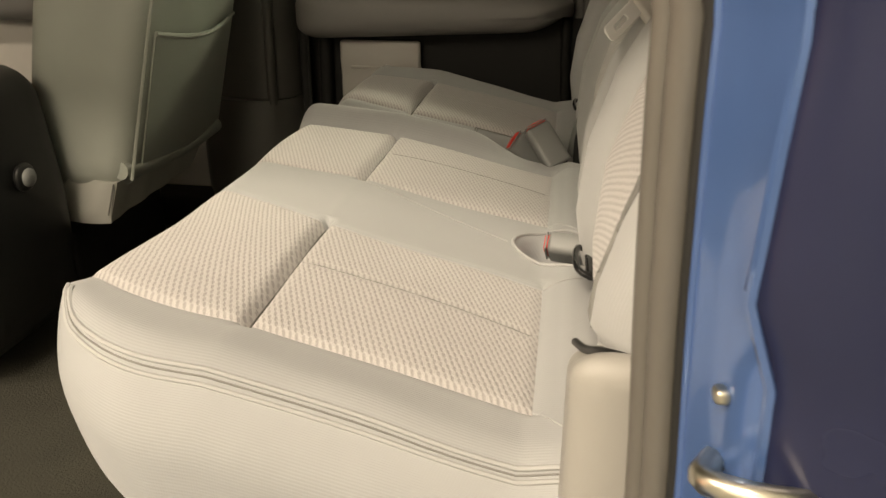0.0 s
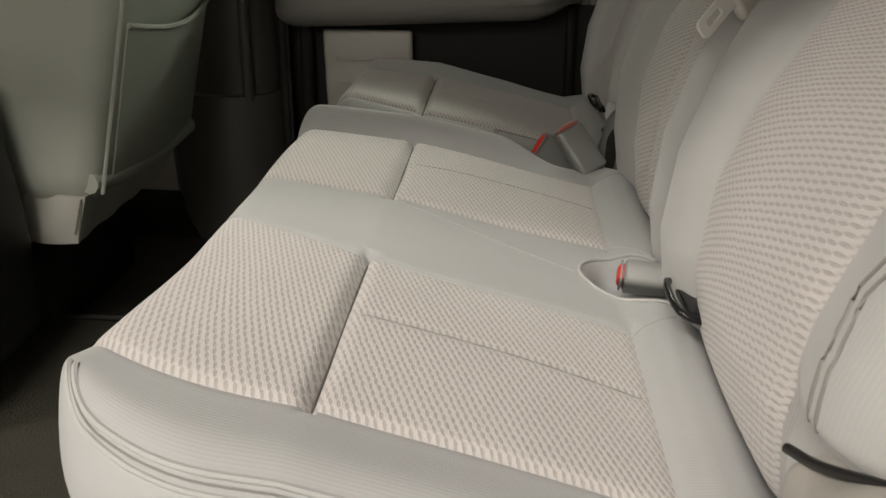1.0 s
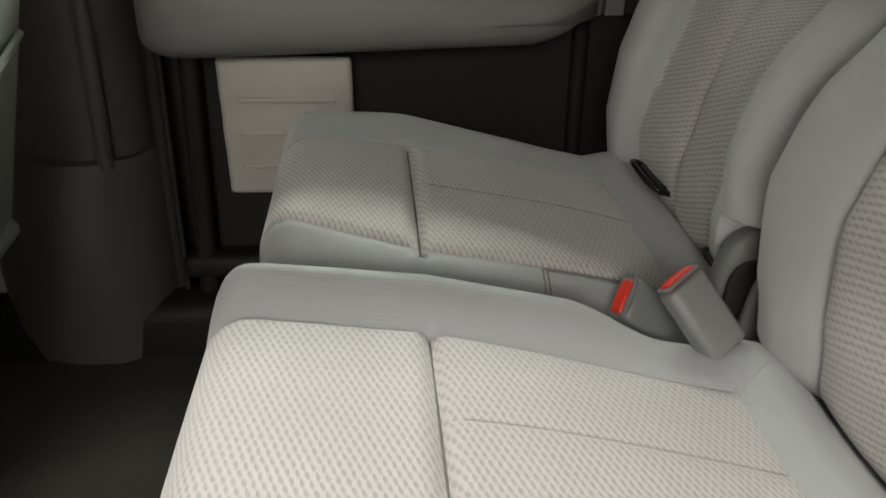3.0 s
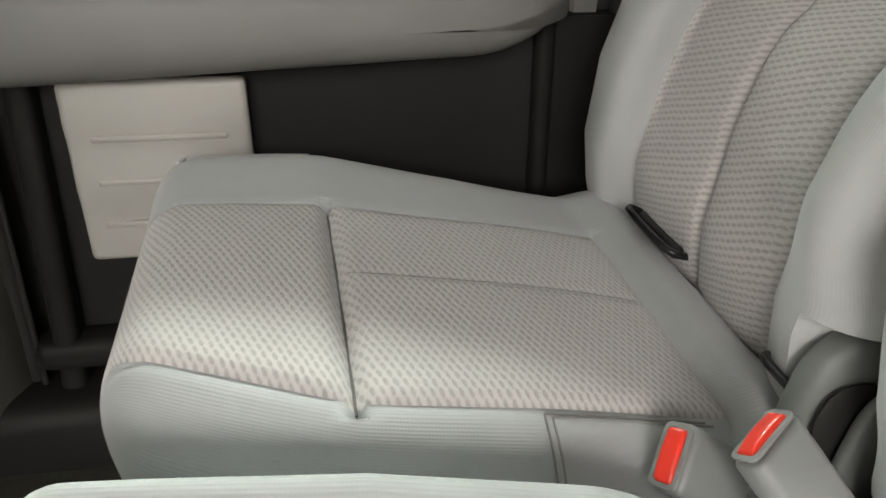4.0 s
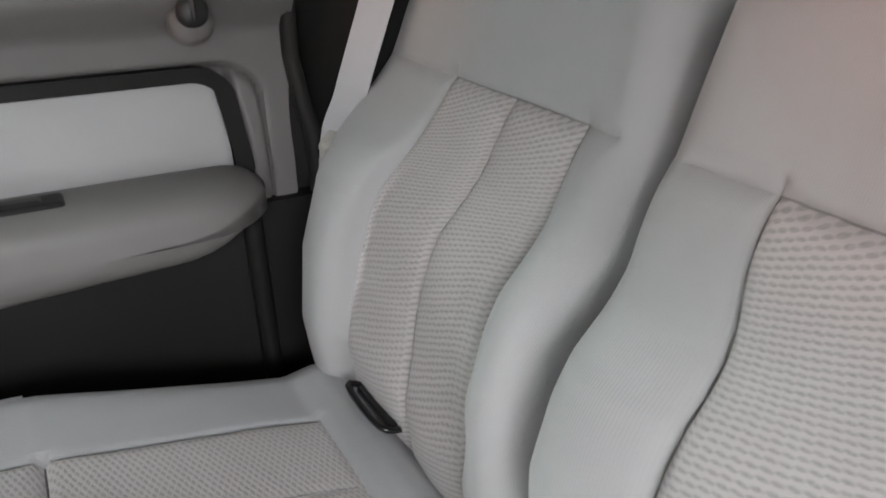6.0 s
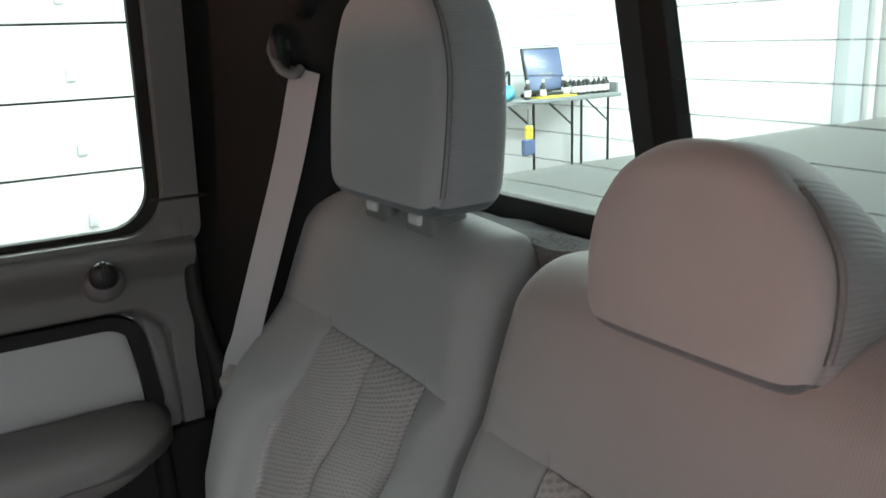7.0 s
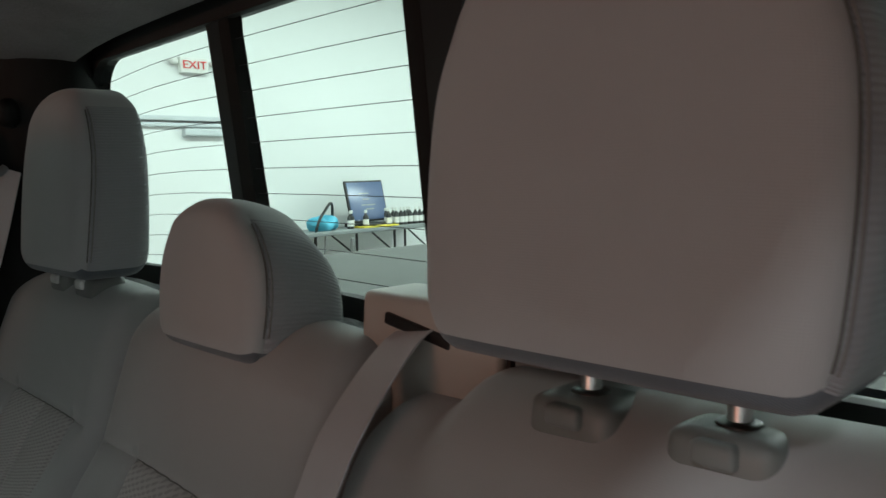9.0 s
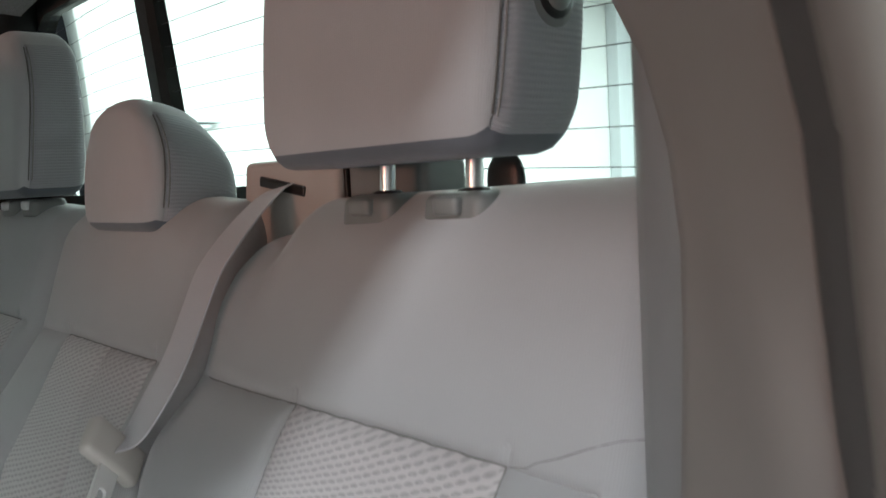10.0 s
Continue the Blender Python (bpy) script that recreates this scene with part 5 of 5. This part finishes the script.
def small_fittings():
    tab = [[narrow_at(-0.185 + 0.115 * i / 14, 0.897 + 0.034 * j / 8, 0.0012) for j in range(9)] for i in range(15)]
    part("buckle_pocket", sheet_solid(tab, (0, -0.002, -0.002)), CLOTH, NARROW, "stitched cloth pocket")
    edge = [tab[0][j] for j in range(9)] + [tab[i][8] for i in range(15)]
    for k in (0.0, 0.004):
        part("pocket_stitch", tube([(x + k, y - k, z + 0.001) for x, y, z in edge], 0.0008, 5), STITCH, NARROW)
    rim = [wide_at(-0.028 + 0.060 * math.cos(k), 0.515 + 0.046 * math.sin(k), 0.0012) for k in [2 * math.pi * q / 28 for q in range(5, 25)]]
    part("pocket_rim", tube(rim, 0.0022, 6), CLOTH_FINE, WIDE)
    crease = [wide_at(-0.33 + 0.235 * k / 16, 0.583 - 0.070 * k / 16 + 0.002 * math.sin(k / 3), 0.0003) for k in range(17)]
    part("decor_seam", tube(crease, 0.0009, 5), CLOTH_FINE, WIDE)
    for (xa, ya), (xb, yb) in (((-0.047, 0.418), (0.0, 0.452)), ((-0.047, 0.176), (-0.005, 0.120)), ((-0.047, 0.59), (-0.004, 0.566)), ((-0.047, 0.818), (-0.004, 0.846))):
        part("pleat_seam", tube([wide_at(xa + (xb - xa) * k / 8, ya + (yb - ya) * k / 8, 0.0003) for k in range(9)], 0.0009, 5), CLOTH_FINE, WIDE)
    for k in (0.0, 0.006):
        line = [near_back_at(np.interp(z, [0.565, 0.6, 0.645, 0.694, 0.753], [0.048, 0.052, 0.058, 0.046, 0.026]) + k, z) for z in lines(0.572, 0.765, 0.008)]
        part("seam_thread", tube([(x - 0.0006, y, z) for x, y, z in line], 0.0012, 5), STITCH, WIDE)
    arc = [near_back_at(float(np.interp(k, [0, 3, 6, 9, 12], [0.098, 0.084, 0.062, 0.038, 0.016])), float(np.interp(k, [0, 3, 6, 9, 12], [0.861, 0.866, 0.876, 0.886, 0.890]))) for k in range(13)]
    part("seam_thread", tube(arc, 0.0004, 5), STITCH, WIDE)
    for y, half in ((1.176, 0.040), (0.951, 0.024), (0.395, 0.030)):
        b = thing("anchor_bar", "glossy black child seat anchor bar in the seat gap", "anchor bar", "anchor bars", at=(0.0, y, 0.455))
        part("bar", tube([(0.012, y - half - 0.003, 0.476), (-0.012, y - half, 0.486), (-0.012, y + half, 0.486), (0.012, y + half + 0.003, 0.476)], 0.0036, 10, 4), GLOSS_BLACK, b)
        part("cup", rbox((0.020, 2 * half + 0.002, 0.011), 0.005, 0, (0.006, y, 0.478)), GLOSS_BLACK, b)
    c = thing("hinge_cover", "grey plastic cover over the seat back hinge", "cover", at=(0.02, 0.93, 0.28))
    arch = lambda x, y, z: (x + 0.16 * max(0.0, z - 0.04), y, z)
    part("shell", rbox((0.056, 0.032, 0.272), (0.026, 0.010, 0.036), 0.012, (0.000, 0.930, 0.398), arch), COVER_GREY, c)
    part("inner_shell", rbox((0.050, 0.016, 0.255), (0.024, 0.006, 0.034), 0.012, (0.020, 0.899, 0.388), arch), COVER_GREY, c)
    # dark plate added between the shells in place of the gap's shade
    part("gap_lining", rbox((0.050, 0.007, 0.25), (0.02, 0.003, 0.03), 0, (0.010, 0.9105, 0.384)), RUBBER, c)
    part("notch_stitch", tube([(0.002, 0.9455, 0.488), (-0.001, 0.9455, 0.510), (0.001, 0.9450, 0.536), (0.006, 0.926, 0.545)], 0.0008, 5, 4), THREAD, c)
    s = thing("side_bracket", "stone plastic side cover under the seat back", "cover", at=(0.03, 0.04, 0.3))
    part("shell", rbox((0.11, 0.092, 0.34), (0.025, 0.016, 0.016), 0.012, (0.030, 0.034, 0.393), lambda x, y, z: (x, y, z + 0.032 * smooth01((z - 0.05) / 0.12) * smooth01((0.03 - y) / 0.07))), FLAP, s)
    # black cord laid along the slit to paint its shade
    part("gap_lining", tube([(-0.020, 0.082, 0.556), (-0.014, 0.055, 0.566), (-0.001, 0.022, 0.583), (0.024, -0.010, 0.593)], 0.0030, 8, 6), BLACK, s)
    k = thing("folding_lever", "black plastic lever behind the raised head restraint", "lever", at=(0.28, 0.165, 1.0))
    part("tab", rbox((0.012, 0.035, 0.05), (0.005, 0.016, 0.02), 0, (0.284, 0.205, 1.012)), BLACK, k)


small_fittings()


# ---------------------------------------------------------------- front of the cab
def front_seat():
    t = thing("front_seat", "grey front passenger seat with a map pocket and skirt", "seat", at=(-0.9, 1.05, 0.1))
    ys, zs, xs = lines(-0.215, 0.215, 0.015), lines(0, 0.78, 0.02), lines(0, 0.2, 0.02)
    flat, out, faces = rounded((0, -0.215, 0), (0.2, 0.215, 0.78), (0.045, 0.045, 0.05), xs, ys, zs)
    x, y, z = out.T
    res = np.stack([x - 1.0 + 0.26 * z - 0.02 * np.sin(np.pi * z / 0.78) * (x < 0.1), 1.045 + y * (1 - 0.12 * z / 0.78), 0.365 + z], 1)
    part("seat_back_shell", (res, faces, np.stack([flat[:, 2], flat[:, 1] + flat[:, 0]], 1)), VINYL, t)
    rows = [[(-0.80 + 0.26 * z + 0.012 * math.sin(math.pi * j / 16) + 0.003, 1.045 + (-0.165 + 0.33 * j / 16), 0.365 + z - 0.02 * math.sin(math.pi * j / 16) * (i / 10)) for j in range(17)] for i, z in enumerate([0.03 + 0.25 * k / 10 for k in range(11)])]
    part("map_pocket", sheet_solid(rows, (-0.006, 0, 0)), VINYL, t)
    part("pocket_rim", tube(rows[-1], 0.0045, 6), VINYL, t, "elastic pocket rim")
    part("piping", tube([(-0.795 + 0.26 * z, 0.842 + 0.02 * z, 0.365 + z) for z in (0.03, 0.2, 0.4, 0.6, 0.72)], 0.0032, 6, 4), VINYL, t)
    rows = [[(-0.812 - 0.026 * i / 6 + 0.012 * j / 14 + 0.003 * math.sin(1.7 * j), 0.835 + 0.32 * j / 14, 0.392 - (0.078 - 0.03 * j / 14) * i / 6 - 0.014 * j / 14) for j in range(15)] for i in range(7)]
    part("skirt", sheet_solid(rows, (-0.006, 0.002, 0)), VINYL_PALE, t, "pale skirt flaring over the floor")
    rows = [[(-0.814 - 0.09 * j / 8 - (0.024 + 0.05 * j / 8) * i / 6, 0.836 - 0.006 * math.sin(0.8 * j) - 0.012 * i / 6 * j / 8, 0.392 - 0.080 * i / 6 + 0.004 * j / 8) for j in range(9)] for i in range(7)]
    part("skirt_side", sheet_solid(rows, (0, 0.006, 0)), VINYL_PALE, t)
    part("hem_roll", tube([(-0.806, 0.84, 0.412), (-0.795, 0.92, 0.405), (-0.79, 1.06, 0.402), (-0.792, 1.21, 0.408)], 0.017, 10, 5), VINYL, t)
    part("seam_thread", tube([(-0.818, 0.832, 0.388), (-0.836, 0.829, 0.33)], 0.0016, 5), THREAD, t)
    part("seat_cushion", rbox((0.5, 0.46, 0.2), (0.06, 0.05, 0.05), 0.04, (-1.18, 1.06, 0.38)), CLOTH, t)
    part("seat_base", rbox((0.4, 0.36, 0.2), 0.02, 0, (-1.15, 1.06, 0.18)), BLACK, t)


def console():
    c = thing("centre_console", "black centre console with a power outlet at its rear", "console", at=(-1.15, 0.69, 0.1))
    part("body", rbox((0.60, 0.28, 0.46), (0.07, 0.04, 0.06), 0.02, (-1.19, 0.69, 0.375), lambda x, y, z: (x - 0.10 * max(0, z - 0.02) + 0.08 * min(0, z + 0.05), y, z)), BLACK, c)
    part("lid", rbox((0.42, 0.27, 0.05), 0.022, 0, (-1.24, 0.69, 0.610)), TRIM_DARK, c)
    part("outlet_ring", rbox((0.016, 0.046, 0.046), (0.006, 0.022, 0.022), 0, (-0.888, 0.70, 0.440)), BLACK, c)
    part("outlet_cap", rbox((0.02, 0.03, 0.03), (0.008, 0.014, 0.014), 0, (-0.882, 0.70, 0.440)), GREY_PLASTIC, c)


band = BELOW
front_seat()
console()


# ---------------------------------------------------------------- small pieces under the parts that carry them
def nest(pairs):
    bpy.context.view_layer.update()
    mid = lambda o: o.matrix_world @ (sum((Vector(c) for c in o.bound_box), Vector()) / 8)
    for top in [o for o in scene.objects if o.parent is None]:
        kids = list(top.children)
        for small, host in pairs:
            hosts = [o for o in kids if o.name.split(".")[0] in host.split("|")]
            for o in [q for q in kids if hosts and q.name.split(".")[0] == small]:
                h = min(hosts, key=lambda q: (mid(q) - mid(o)).length)
                w = o.matrix_world.copy()
                o.parent = h
                o.matrix_parent_inverse = h.matrix_world.inverted()
                o.matrix_basis = w


nest((("release_button", "body"), ("rim", "body"), ("release_button", "collar"), ("latch_tongue", "latch_grip"), ("button", "button_ring"), ("button_well", "button_ring"),
      ("text_bar", "screen"), ("label", "body"), ("cap", "body"), ("brace", "leg"), ("window_switch", "switch_recess"), ("pocket_rib", "door_pocket"),
      ("lock_knob", "lock_bezel"), ("lock_well", "lock_bezel"), ("divider_edge", "divider"), ("hinge", "door_section"), ("rail_strip", "door_section"),
      ("pocket_stitch", "buckle_pocket"), ("slot", "body"), ("seam_thread", "pad"), ("seam_thread", "front_insert|rear_insert|back_insert")))
